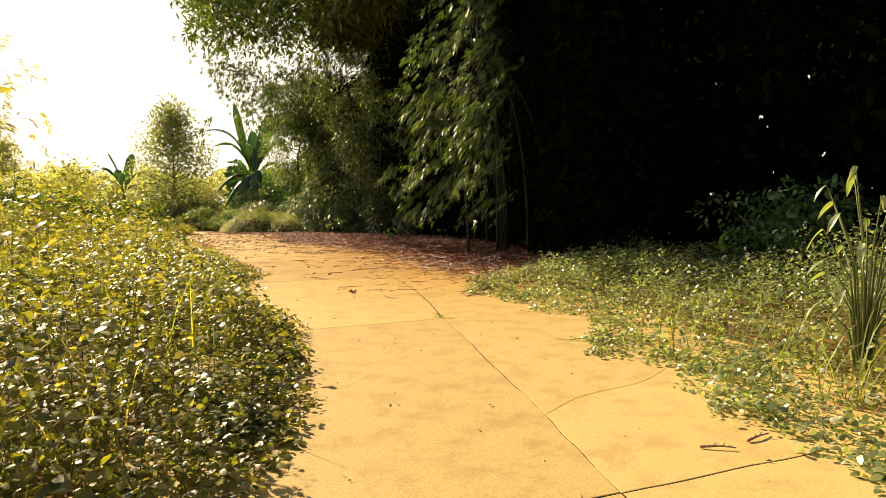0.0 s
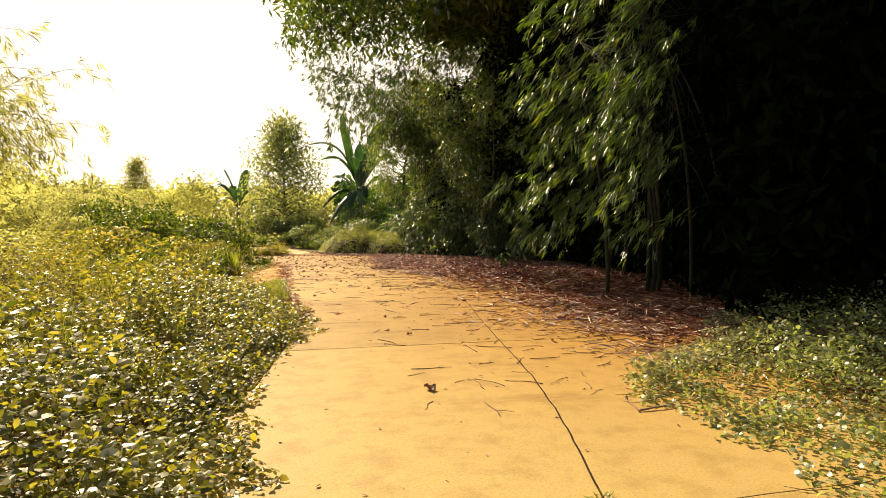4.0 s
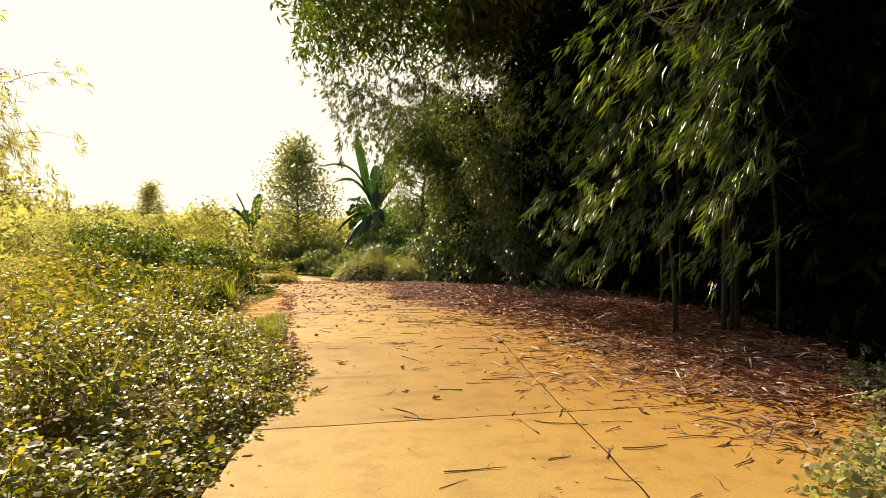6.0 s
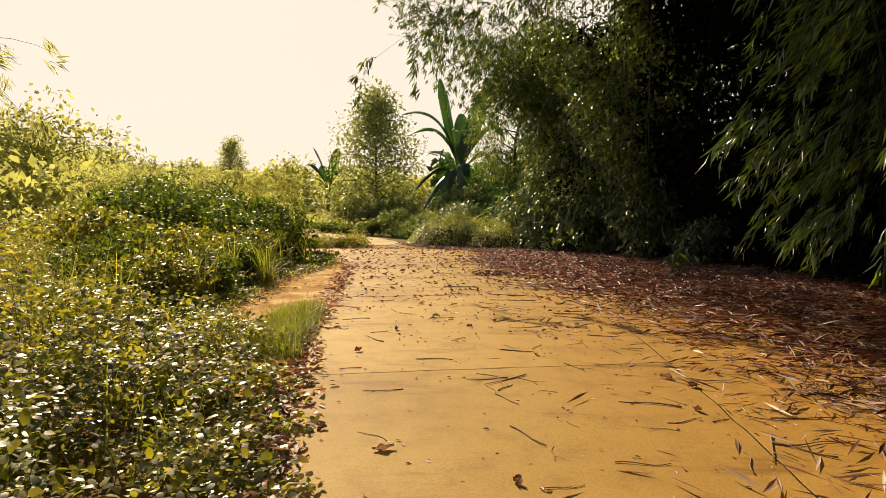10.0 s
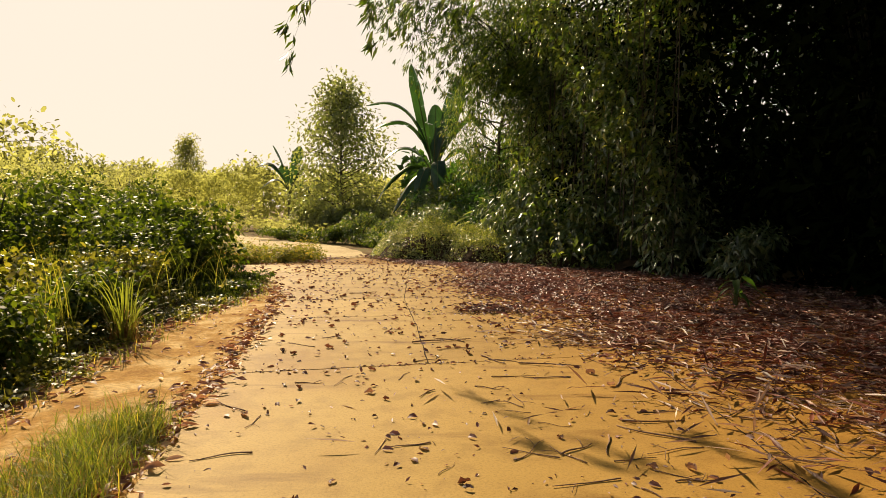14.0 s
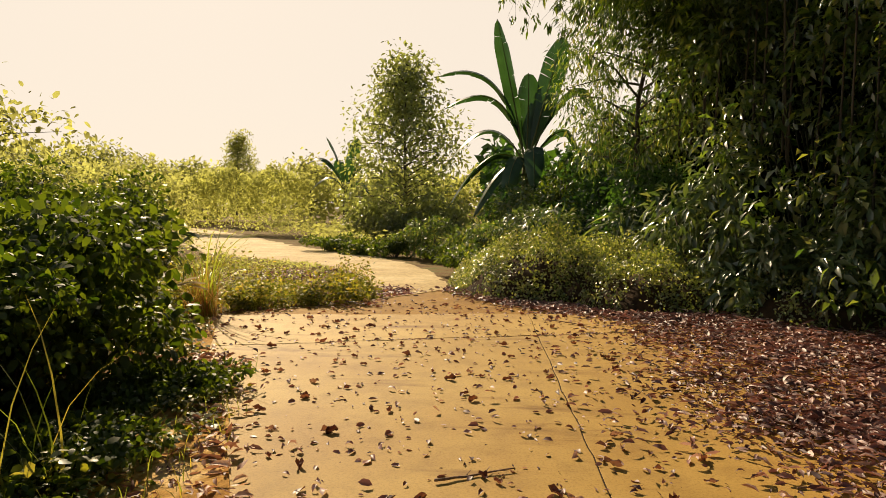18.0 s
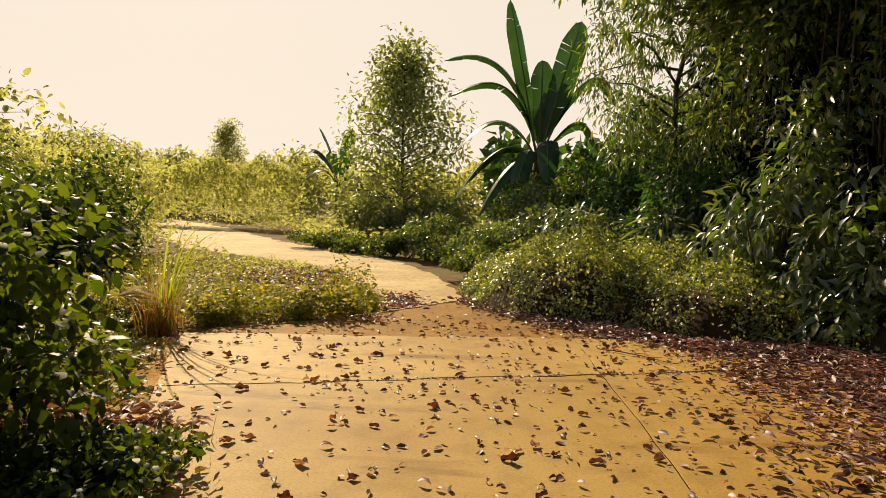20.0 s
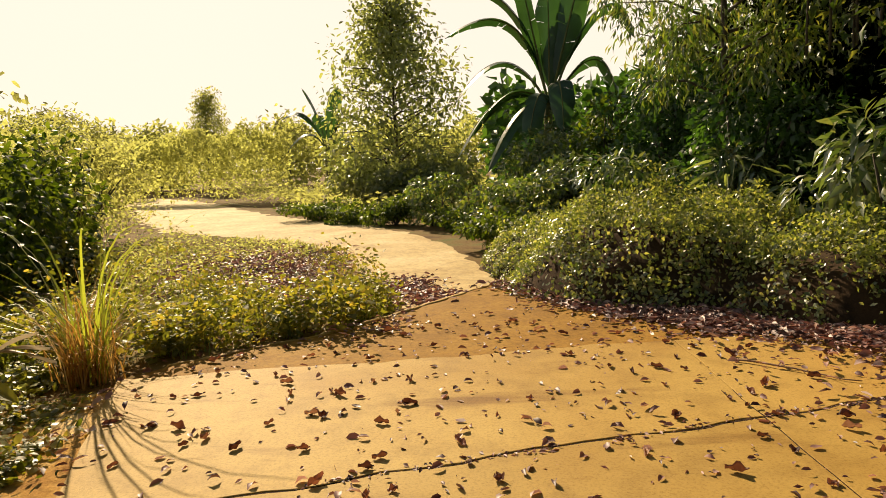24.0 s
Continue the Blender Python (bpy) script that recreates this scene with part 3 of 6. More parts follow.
def cover(pile, x, y, h, size, up=0.9, ratio=0.6, depth=0.55, curl=0.12, clump=0.0, spread=0.14, thin=False, limit=None, vary=0.38):
    """Small leaves filling a mound of height h over the ground at x, y, gathered into single plants."""
    n = len(x)
    if clump:
        k = max(1, int(n / clump))
        own = rng.integers(0, n, k)
        which = rng.integers(0, k, n)
        tall = rng.uniform(0.93 - vary, 0.93 + vary, k)[which]
        x = x[own][which] + rng.normal(size=n) * spread
        y = y[own][which] + rng.normal(size=n) * spread
        h = h[own][which] * tall
        size = size * rng.uniform(0.75, 1.35, k)[which]
    if limit is not None:
        ok = limit(x, y)
        x, y, h, n = x[ok], y[ok], h[ok], int(ok.sum())
        size = size[ok] if clump else size
    z = ground_z(x, y) + h * rng.uniform(0, 1, n) ** depth
    A = rand_unit(n)
    A[:, 2] *= 0.45
    N = rand_unit(n) * 0.85 + np.array([0, 0, up])
    L = size * rng.uniform(0.55, 1.3, n)
    P = np.column_stack([x, y, z])
    pile.add(*(thin_leaves(P, A, N, L, L * ratio) if thin else leaves(P, A, N, L, L * ratio, curl)))


def stems(pile, x, y, h, lean=0.25, r=0.004):
    for a, b, c in zip(x, y, h):
        g = float(ground_z(a, b))
        d = rng.normal(size=2) * lean * c
        pile.add(*tube([(a, b, g - 0.02), (a + d[0] * 0.4, b + d[1] * 0.4, g + c * 0.6), (a + d[0], b + d[1], g + c)], [r, r * 0.8, r * 0.4], 3))


def blades(pile, x, y, h, width=0.012, lean=0.5, seg=4):
    """Grass blades that bend over."""
    n = len(x)
    ang = rng.uniform(0, 2 * np.pi, n)
    d = np.column_stack([np.cos(ang), np.sin(ang), 0 * ang])
    s = np.column_stack([-np.sin(ang), np.cos(ang), 0 * ang])
    bend = lean * rng.uniform(0.3, 1.3, n)
    base = np.column_stack([x, y, ground_z(x, y)])
    rows = []
    for t in np.linspace(0, 1, seg + 1):
        c = base + d * (h * bend * t ** 2)[:, None] + np.array([0, 0, 1.0]) * (h * (t - 0.35 * bend * t ** 2.5))[:, None]
        w = width * (1 - t) ** 0.6 * 0.5
        rows += [c - s * w, c + s * w]
    V = np.stack(rows, 1)
    F = []
    for i in range(seg):
        F += [(2 * i, 2 * i + 1, 2 * i + 3), (2 * i, 2 * i + 3, 2 * i + 2)]
    F = np.array(F)[None] + (2 * (seg + 1)) * np.arange(n)[:, None, None]
    pile.add(V.reshape(-1, 3), F.reshape(-1, 3))


def tufts(pile, x, y, h, per=18, spread=0.05, width=0.009, lean=0.7):
    """Grass gathered into tufts."""
    n = len(x)
    xs = np.repeat(x, per) + rng.normal(size=n * per) * spread
    ys = np.repeat(y, per) + rng.normal(size=n * per) * spread
    blades(pile, xs, ys, np.repeat(h, per) * rng.uniform(0.45, 1.1, n * per), width, lean)


# weeds along the left side
def left_height(x, y):
    s = weeds_edge(y) - x
    open_side = ss(10.5, 13.0, y)
    h = 0.1 + (0.36 - 0.12 * open_side) * ss(0.0, 0.9, s) + 0.55 * ss(0.7 + 0.5 * open_side, 2.8 + 1.2 * open_side, s)
    return h * (0.85 + 0.6 * ss(4.5, 0.5, y)) * (1 + 0.3 * wave(x, y, 1.0, 2) + 0.42 * wave(x, y, 2.4, 4)) * (0.8 + 0.2 * ss(24, 18, y))


def left_weeds():
    p = Pile()
    x, y = scatter(190000, -4.8, 0.3, -5, 26)
    keep = (x < weeds_edge(y) + 0.12 * wave(x, y, 3.3, 1) + 0.08 * wave(x, y, 9, 7)) & (x > weeds_edge(y) - 2.3) & ((y < 19.4) | (y > 23.4) | (x > weeds_edge(y) - 0.5))
    x, y = x[keep], y[keep]
    rim = lambda a, b: a < weeds_edge(b) + 0.1 + 0.12 * wave(a, b, 3.3, 1) + 0.08 * wave(a, b, 9, 7)
    cover(p, x, y, left_height(x, y), 0.054, up=2.4, clump=70, spread=0.1, limit=rim, vary=0.5)
    x, y = scatter(36000, -1.9, 0.4, -5, 9)
    keep = rim(x, y) & (x > weeds_edge(y) - 0.55)
    x, y = x[keep], y[keep]
    cover(p, x, y, 0.1 + 0.25 * ss(0, 0.5, weeds_edge(y) - x), 0.05, up=2.2, depth=0.8)
    ob = p.make("low_weeds", WEED)
    tagged(ob, "bank of small-leaved green weeds along the concrete edge", "weeds", kind="stuff")
    p = Pile()
    x, y = scatter(80000, -9.0, -1.5, -4.5, 26)
    keep = (x < weeds_edge(y) - 1.6)
    x, y = x[keep], y[keep]
    cover(p, x, y, left_height(x, y) * 1.15, 0.07, 0.6, 0.45, 0.6, clump=100, spread=0.22, thin=True)
    tagged(p.make("tall_weeds", TALL_WEED), "tall yellow-green weeds on the verge", "weeds", kind="stuff")
    p = Pile()
    x, y = scatter(9000, -5.0, 0.0, -7, 26)
    keep = (x < weeds_edge(y) - 0.35) & (wave(x, y, 0.8, 9) > 0.25)
    x, y = x[keep], y[keep]
    blades(p, x, y, left_height(x, y) * rng.uniform(0.8, 1.45, len(x)), 0.014)
    x, y = scatter(600, -1.9, -0.9, 11.2, 13.9)
    keep = (x < slab_left(y) - 0.12) & (x > slab_left(y) - 0.75 + 0.2 * wave(x, y, 4))
    x, y = x[keep], y[keep]
    tufts(p, x, y, rng.uniform(0.1, 0.34, len(x)) * (1.2 - 0.5 * ss(0.2, 0.7, slab_left(y) - x)), 20, 0.06, 0.007, 0.8)
    x, y = scatter(1500, -3.6, -1.6, 13.0, 23.0)
    keep = (np.abs(x - weeds_edge(y)) < 0.25)
    blades(p, x[keep], y[keep], rng.uniform(0.08, 0.3, keep.sum()), 0.008, 0.7)
    x, y = scatter(3200, -5.6, -2.4, 12.5, 20.5)
    keep = (x < weeds_edge(y) - 0.45) & (wave(x, y, 1.4, 3) > 0.3)
    x, y = x[keep], y[keep]
    blades(p, x, y, rng.uniform(0.6, 1.35, len(x)), 0.014, 0.6)
    tagged(p.make("verge_grass", GRASS), "tufts of yellow-green grass among the weeds", "grass", kind="stuff")
    p = Pile()
    x, y = scatter(1200, -5, 0, -6, 26)
    keep = x < weeds_edge(y) - 0.3
    x, y = x[keep], y[keep]
    stems(p, x, y, left_height(x, y) * 1.05)
    tagged(p.make("weed_stalks", STALK), "thin stalks standing among the weeds", "weeds", kind="stuff")


left_weeds()


# field and scrub further left
def left_field():
    p = Pile()
    x, y = scatter(62000, -45, -8.0, -8, 64)
    keep = (y < 38.2) | (x < track_left(y) - 0.4) | (x > track_left(y) + 6.5)
    x, y = x[keep], y[keep]
    h = (1.0 + 0.5 * wave(x, y, 0.35, 3) + 0.9 * ss(-14, -34, x)) * (1 + 0.2 * wave(x, y, 1.4, 8))
    cover(p, x, y, np.maximum(h, 0.25), 0.14, 0.5, 0.5, 0.5, clump=90, spread=0.6, thin=True)
    x, y = scatter(17000, -9.5, -4.4, 25, 46)
    c = np.interp(y, [28.6, 31.5, 35.5, 39.5, 43, 48.5], [-1.2, -1.9, -2.9, -4.6, -8, -12.5])
    keep = (x < c - 1.7) & (x < track_left(y) + 0.2 * wave(x, y, 2))
    x, y = x[keep], y[keep]
    cover(p, x, y, 0.07 + 0.16 * ss(-7, -10, x) * (1 + 0.5 * wave(x, y, 1.2)), 0.09, 0.7, 0.5, 0.5, thin=True)
    x, y = scatter(9000, -9, 8, 42, 66)
    c = np.interp(y, [39.5, 43, 48.5, 58, 70], [-4.6, -8, -12.5, -18.5, -27])
    keep = x > c + 3.2
    x, y = x[keep], y[keep]
    cover(p, x, y, 0.7 + 0.4 * wave(x, y, 0.8), 0.24, 0.5, 0.5, 0.5, thin=True)
    tagged(p.make("field_scrub", HAZE_LEAF), "hazy scrub and weeds over the open field", "scrub", kind="stuff")


left_field()


# weeds in the bend beyond the apron
def bend_weeds():
    def inside(x, y):
        edge = np.interp(x, [-4.2, -3.45, -2.6, -1.7, -1.0], [26.1, 26.55, 27.2, 28.35, 29.3])
        c = np.interp(y, [26, 28.6, 31.5, 35.5, 39.5], [-0.3, -1.3, -1.9, -2.9, -4.6])
        return (y > edge + 0.08) & (x < c - 1.05 + 0.15 * wave(x, y, 3)) & (y < 36 + 1.0 * wave(x, y, 0.8)) & (x > -9)
    lip = lambda a: np.interp(a, [-4.2, -3.45, -2.6, -1.7, -1.0], [26.1, 26.55, 27.2, 28.35, 29.3])
    def bare(x, y):
        return (((x + 5.5 - 0.55 * (33.2 - y)) / 1.35) ** 2 + ((y - 33.2) / 3.0) ** 2 < 1) | (((x + 3.3) / 0.7) ** 2 + ((y - 29.4) / 0.5) ** 2 < 1) | (((x + 2.2) / 0.45) ** 2 + ((y - 30.3) / 0.8) ** 2 < 1)
    p = Pile()
    x, y = scatter(13000, -9, -1.2, 26, 37)
    keep = inside(x, y) & (wave(x, y, 1.5, 5) > 0.15 - 0.5 * ss(-4.6, -6.5, x)) & ~bare(x, y)
    x, y = x[keep], y[keep]
    cover(p, x, y, 0.05 + 0.2 * np.clip(wave(x, y, 1.1, 6) + 0.2, 0, 1), 0.045, clump=90, spread=0.12)
    # single plants, thickest along the lip
    q = 0
    while q < 120:
        a = rng.uniform(-6.0, -1.7)
        off = rng.uniform(0.12, 0.9) if q < 62 else rng.uniform(0.7, 5.5)
        b = float(lip(a)) + off
        if bare(a, b) or not inside(a, b) or (off > 0.9 and float(wave(a, b, 0.9, 4)) < 0.0):
            q += 0.2
            continue
        tall = rng.uniform(0.14, 0.62) * (1 if off < 0.9 else 0.55)
        n = int(rng.integers(80, 200))
        leaf = rng.uniform(0.035, 0.085)
        w = 0.05 + 0.16 * tall
        cover(p, a + w * rng.normal(size=n), b + w * rng.normal(size=n), tall * rng.uniform(0.5, 1.1, n), leaf, up=rng.uniform(0.2, 1.2), ratio=rng.uniform(0.42, 0.65), depth=0.6)
        q += 1
    for a, b, tall, w in [(-2.7, 28.7, 0.95, 0.12), (-2.45, 29.0, 0.75, 0.1), (-3.6, 28.0, 0.6, 0.14), (-4.55, 27.4, 0.95, 0.22), (-4.3, 28.6, 0.8, 0.18), (-3.05, 27.6, 0.55, 0.12), (-5.3, 27.6, 0.9, 0.25), (-3.7, 26.9, 0.45, 0.12), (-2.2, 28.4, 0.4, 0.1)]:
        cover(p, a + w * rng.normal(size=300), b + w * rng.normal(size=300), tall * rng.uniform(0.5, 1.1, 300), 0.06, up=0.4, ratio=0.5, depth=0.7)
    tagged(p.make("bend_weeds", TALL_WEED), "low sunlit weeds in the bend of the track", "weeds", kind="stuff")
    p = Pile()
    x, y = scatter(1500, -9, -1.2, 26, 37)
    keep = inside(x, y) & (wave(x, y, 1.0, 12) > -0.2) & ~bare(x, y)
    x, y = x[keep], y[keep]
    tufts(p, x, y, rng.uniform(0.12, 0.6, len(x)) * (1 - 0.6 * ss(30, 33, y)) * np.clip(0.7 + 0.6 * wave(x, y, 1.3, 2), 0.2, 1.4), 12, 0.07, 0.011, 0.7)
    tagged(p.make("bend_grass", GRASS), "sunlit grass tufts in the bend of the track", "grass", kind="stuff")
    p = Pile()
    x, y = scatter(700, -9, -1.2, 26, 37)
    keep = inside(x, y)
    x, y = x[keep], y[keep]
    tufts(p, x, y, rng.uniform(0.05, 0.22, len(x)), 9, 0.09, 0.008, 1.3)
    tagged(p.make("dead_grass", STRAW), "flattened dead straw-coloured grass in the bend", "grass", kind="stuff")


bend_weeds()


# creepers on the right at the start
def right_creepers():
    def height(x, y):
        s = x - right_border(y)
        return (0.1 + 0.22 * ss(0, 1.2, s) + (0.22 + 0.5 * ss(1.5, -1.5, y)) * ss(0.6, 3.4, s)) * (1 + 0.28 * wave(x, y, 1.3, 3) + 0.15 * wave(x, y, 4.1))
    p = Pile()
    x, y = scatter(80000, 1.6, 9.5, -5, 8.4)
    keep = (x > right_border(y) + 0.14 * wave(x, y, 3.1, 2) + 0.1 * wave(x, y, 8, 2)) & (rng.uniform(0, 1, len(x)) < ss(9.5, 3.0, x - right_border(y)) * 0.85 + 0.15)
    x, y = x[keep], y[keep]
    edge = lambda a, b: a > right_border(b) - 0.04 + 0.14 * wave(a, b, 3.1, 2) + 0.1 * wave(a, b, 8, 2)
    cover(p, x, y, height(x, y), 0.05, 1.6, 0.55, clump=60, spread=0.11, limit=edge, vary=0.5)
    x, y = scatter(22000, 2.0, 5.2, -5, 6.5)
    keep = edge(x, y) & (x < right_border(y) + 0.6)
    x, y = x[keep], y[keep]
    cover(p, x, y, 0.1 + 0.2 * ss(0, 0.6, x - right_border(y)), 0.048, depth=0.8)
    pale = Pile()
    x, y = scatter(15000, 2.6, 6.0, 2.2, 7.0)
    keep = edge(x, y) & (rng.uniform(0, 1, len(x)) < ss(1.3, 0.2, x - right_border(y)) * ss(2.6, 4.2, y))
    x, y = x[keep], y[keep]
    cover(pale, x, y, 0.12 + height(x, y) * 0.9, 0.05, 1.2, 0.6, 0.35, clump=30, spread=0.1, limit=edge)
    tagged(pale.make("withered_creepers", CREEPER_PALE), "pale withered creeper leaves heaped at the mat's edge", "creepers", kind="stuff")
    tagged(p.make("creepers", CREEPER), "mat of green creepers spilling onto the concrete", "creepers", kind="stuff")
    p = Pile()
    x, y = scatter(900, 2.4, 7, -7, -0.4)
    keep = (x > right_border(y) + 0.4) & (wave(x, y, 1.3, 4) > 0.2)
    x, y = x[keep], y[keep]
    blades(p, x, y, rng.uniform(0.4, 1.15, len(x)), 0.014, 0.6)
    tagged(p.make("creeper_grass", GRASS), "grass blades rising through the creepers", "grass", kind="stuff")
    p = Pile()
    for _ in range(9):
        b = rng.uniform(-4, 5.2)
        a = float(right_border(b)) + rng.uniform(-0.05, 0.25)
        d = rng.uniform(-0.9, 0.9)
        k = rng.uniform(0.1, 0.3)
        pts = [(a + 0.25, b, 0.1), (a, b + d * 0.1, 0.03), (a - k * 0.6, b + d * k * 0.6, 0.012), (a - k, b + d * k, 0.02)]
        p.add(*tube(pts, [0.004, 0.0035, 0.003, 0.002], 3))
    tagged(p.make("creeper_runners", STALK), "thin runners trailing from the creepers", "creepers", kind="stuff")


right_creepers()


# creeper-covered mounds at the corner
def mound_height(x, y):
    def bumpy(cx, cy, rx, ry, h):
        d = ((x - cx) / rx) ** 2 + ((y - cy) / ry) ** 2
        return h * np.clip(1 - d, 0, 1) ** 0.75
    z = np.maximum.reduce([bumpy(1.0, 29.4, 1.75, 1.95, 1.28), bumpy(2.65, 27.9, 1.4, 1.4, 0.92), bumpy(-0.1, 29.3, 0.9, 1.2, 0.36), bumpy(4.6, 26.8, 1.3, 1.6, 0.9), bumpy(0.4, 32.0, 1.4, 2.2, 0.85), bumpy(2.6, 30.6, 1.7, 1.8, 1.15), bumpy(6.6, 25.2, 1.5, 1.6, 0.7)])
    return z * (1 + 0.16 * wave(x, y, 1.9, 1) + 0.08 * wave(x, y, 5.7))


def corner_mound():
    xs, ys = np.meshgrid(np.arange(-1.4, 8.3, 0.12), np.arange(24.6, 35.2, 0.12))
    h = mound_height(xs, ys)
    V = np.stack([xs, ys, ground_z(xs, ys) + h * 0.74 - 0.08], -1).reshape(-1, 3)
    r, c = xs.shape
    i = (np.arange(r - 1)[:, None] * c + np.arange(c - 1)).ravel()
    F = np.concatenate([np.stack([i, i + 1, i + c + 1], 1), np.stack([i, i + c + 1, i + c], 1)])
    # added core; its near-black colour stands in for shade between the leaves
    tagged(mesh_object("mound_core", V, F, JOINT_SOIL, smooth=True), "near-black core added under the creepers to darken the gaps between leaves", "soil", kind="structure")
    p = Pile()
    x, y = scatter(135000, -1.2, 8.0, 25.0, 34.5)
    k = 3300
    own = rng.integers(0, len(x), k)
    which = rng.integers(0, k, len(x))
    x, y = x[own][which] + rng.normal(size=len(x)) * 0.08, y[own][which] + rng.normal(size=len(x)) * 0.08
    lift = (rng.uniform(-0.12, 0.14, k) + 0.14 * (rng.uniform(0, 1, k) > 0.86))[which]
    h = mound_height(x, y)
    keep = (h > 0.05) & ((y < 31.5) | (rng.uniform(0, 1, len(x)) < 0.5))
    x, y, h, lift = x[keep], y[keep], h[keep], lift[keep]
    n = len(x)
    e = 0.08
    slope = np.column_stack([-(mound_height(x + e, y) - h) / e, -(mound_height(x, y + e) - h) / e, np.ones(n)])
    z = ground_z(x, y) + h * (1 - 0.26 * rng.uniform(0, 1, n) ** 2) + lift * np.minimum(1, 2 * h)
    A = rand_unit(n) + np.array([0, 0, -0.45])
    L = 0.054 * rng.uniform(0.6, 1.35, n)
    p.add(*thin_leaves(np.column_stack([x, y, np.maximum(z, ground_z(x, y) + 0.02)]), A, unit(slope) + 0.55 * rand_unit(n), L, L * 0.62, 0.12))
    tagged(p.make("creeper_mound", MOUND), "rounded mound of yellow-green creepers at the road corner", "creepers", kind="stuff")


corner_mound()


# ---- bushes, trees
def bush(name, at, height, radius, leaf, count, mat, label, category="bush", ratio=0.45, droop=0.35, lumps=9, low=0.04, group=""):
    """Several stems and a lumpy crown of single leaves."""
    top = new(name)
    g = float(ground_z(at[0], at[1]))
    top.location = (at[0], at[1], g)
    tagged(top, label, category, group)
    wood, crown = Pile(), Pile()
    c = rand_unit(lumps)
    c[:, 2] = np.abs(c[:, 2]) * 0.9 - 0.05
    rad = rng.uniform(0.45, 1.0, lumps)[:, None]
    centre = c * rad * np.array([radius, radius, 0]) * 0.78
    centre[:, 2] = height * (low + (1 - low) * rng.uniform(0.12, 0.84, lumps) * (1 - 0.3 * rad[:, 0] ** 2))
    for q in centre:
        m = q * np.array([0.45, 0.45, 0.5]) + rng.normal(size=3) * 0.04 * radius
        wood.add(*tube([(0.06 * q[0], 0.06 * q[1], -0.05), m, q], [0.014 * height, 0.01 * height, 0.004 * height], 5))
    which = rng.integers(0, lumps, count)
    size = (0.34 + 0.2 * rng.uniform(0, 1, lumps))[which][:, None] * np.array([radius, radius, height * 0.36])
    u = rand_unit(count)
    P = centre[which] + u * size * rng.uniform(0.55, 1.05, count)[:, None] ** 0.6
    P[:, 2] = np.clip(P[:, 2], 0.03, height * 1.04)
    A = u * 0.8 + rand_unit(count) * 0.7 + np.array([0, 0, -droop])
    N = np.array([0, 0, 0.6]) + 0.6 * rand_unit(count) + 0.9 * u
    L = leaf * rng.uniform(0.6, 1.25, count)
    crown.add(*leaves(P, A, N, L, L * ratio, 0.2))
    wood.make("branching", BARK, top)
    crown.make("crown", mat, top)
    return top


DARK = "dark green leafy bush in the shade"
for x, y, h, r, leaf, n, ratio, label in [
        (-3.95, 22.7, 1.85, 1.05, 0.13, 2592, 0.55, "dense dark green bush standing on the verge"),
        (-5.3, 22.2, 2.1, 1.3, 0.14, 2592, 0.55, "tall dark green bush behind the verge"),
        (-4.6, 20.7, 1.75, 1.1, 0.13, 2304, 0.55, "dark green bush standing on the verge"),
        (-6.6, 20.3, 2.2, 1.4, 0.14, 2160, 0.55, "tall dark green bush behind the verge"),
        (-6.9, 23.6, 2.2, 1.4, 0.14, 1872, 0.55, "tall dark green bush behind the verge"),
        (-5.5, 24.2, 1.4, 0.8, 0.15, 1584, 0.75, "broad-leaved green bush near the slab corner"),
        (-3.9, 19.9, 1.5, 0.85, 0.1, 1900, 0.5, "dark bush behind the shoulder"),
        (-3.65, 21.4, 1.45, 0.75, 0.1, 2000, 0.5, "dark bush by the shoulder"),
        (-2.9, 20.5, 0.3, 0.75, 0.065, 2600, 0.55, "low dark weeds spreading onto the shoulder"),
        (-2.85, 22.1, 0.32, 0.7, 0.065, 2600, 0.55, "low dark weeds spreading onto the slab")]:
    bush("verge_bush", (x, y), h, r, 0.9 * leaf, int(1.5 * n), VERGE, label, group="verge bushes", ratio=ratio, lumps=22, low=0.06)
for x, y, h, r in [(-9.2, 32.4, 3.2, 1.5), (-8.5, 30.4, 2.6, 1.2), (-10.8, 31.3, 3.2, 1.6), (-7.6, 28.9, 1.9, 1.0)]:
    bush("verge_bush", (x, y), h, r, 0.15, 3600, VERGE, "large dark green bush at the bend", group="verge bushes", ratio=0.5, lumps=26)
for k, (x, y, h, r) in enumerate([(-3.5, 13.9, 0.95, 0.8), (-3.25, 15.2, 0.85, 0.7), (-3.9, 16.2, 1.25, 0.9), (-3.3, 17.3, 0.9, 0.7), (-3.6, 18.6, 1.15, 0.8), (-4.6, 14.8, 1.3, 0.9)]):
    bush("verge_bush", (x, y), h, r, 0.085, 3000, VERGE if k % 2 else WEED, "leafy green growth rising behind the sandy shoulder", group="verge bushes", ratio=0.5, lumps=24, low=0.03)
bush("verge_bush", (-6.3, 17.6), 1.8, 1.3, 0.12, 2000, WEED, "yellow-green bush on the verge", group="verge bushes")
for n, (x, y, h, r) in enumerate([(-11.8, 38.4, 4.0, 2.1), (-13.8, 36.0, 4.2, 2.3), (-11.0, 34.4, 2.6, 1.7), (-16.5, 38.5, 4.4, 2.6), (-8.7, 31.4, 1.5, 1.3), (-12.0, 29.5, 2.4, 1.9), (-9.2, 27.0, 1.7, 1.4)]):
    bush("field_bush", (x, y), h, r, 0.13, 5500, HAZE_LEAF if n != 4 else WEED, "rounded yellow-green bush at the field edge", group="field bushes", lumps=26)
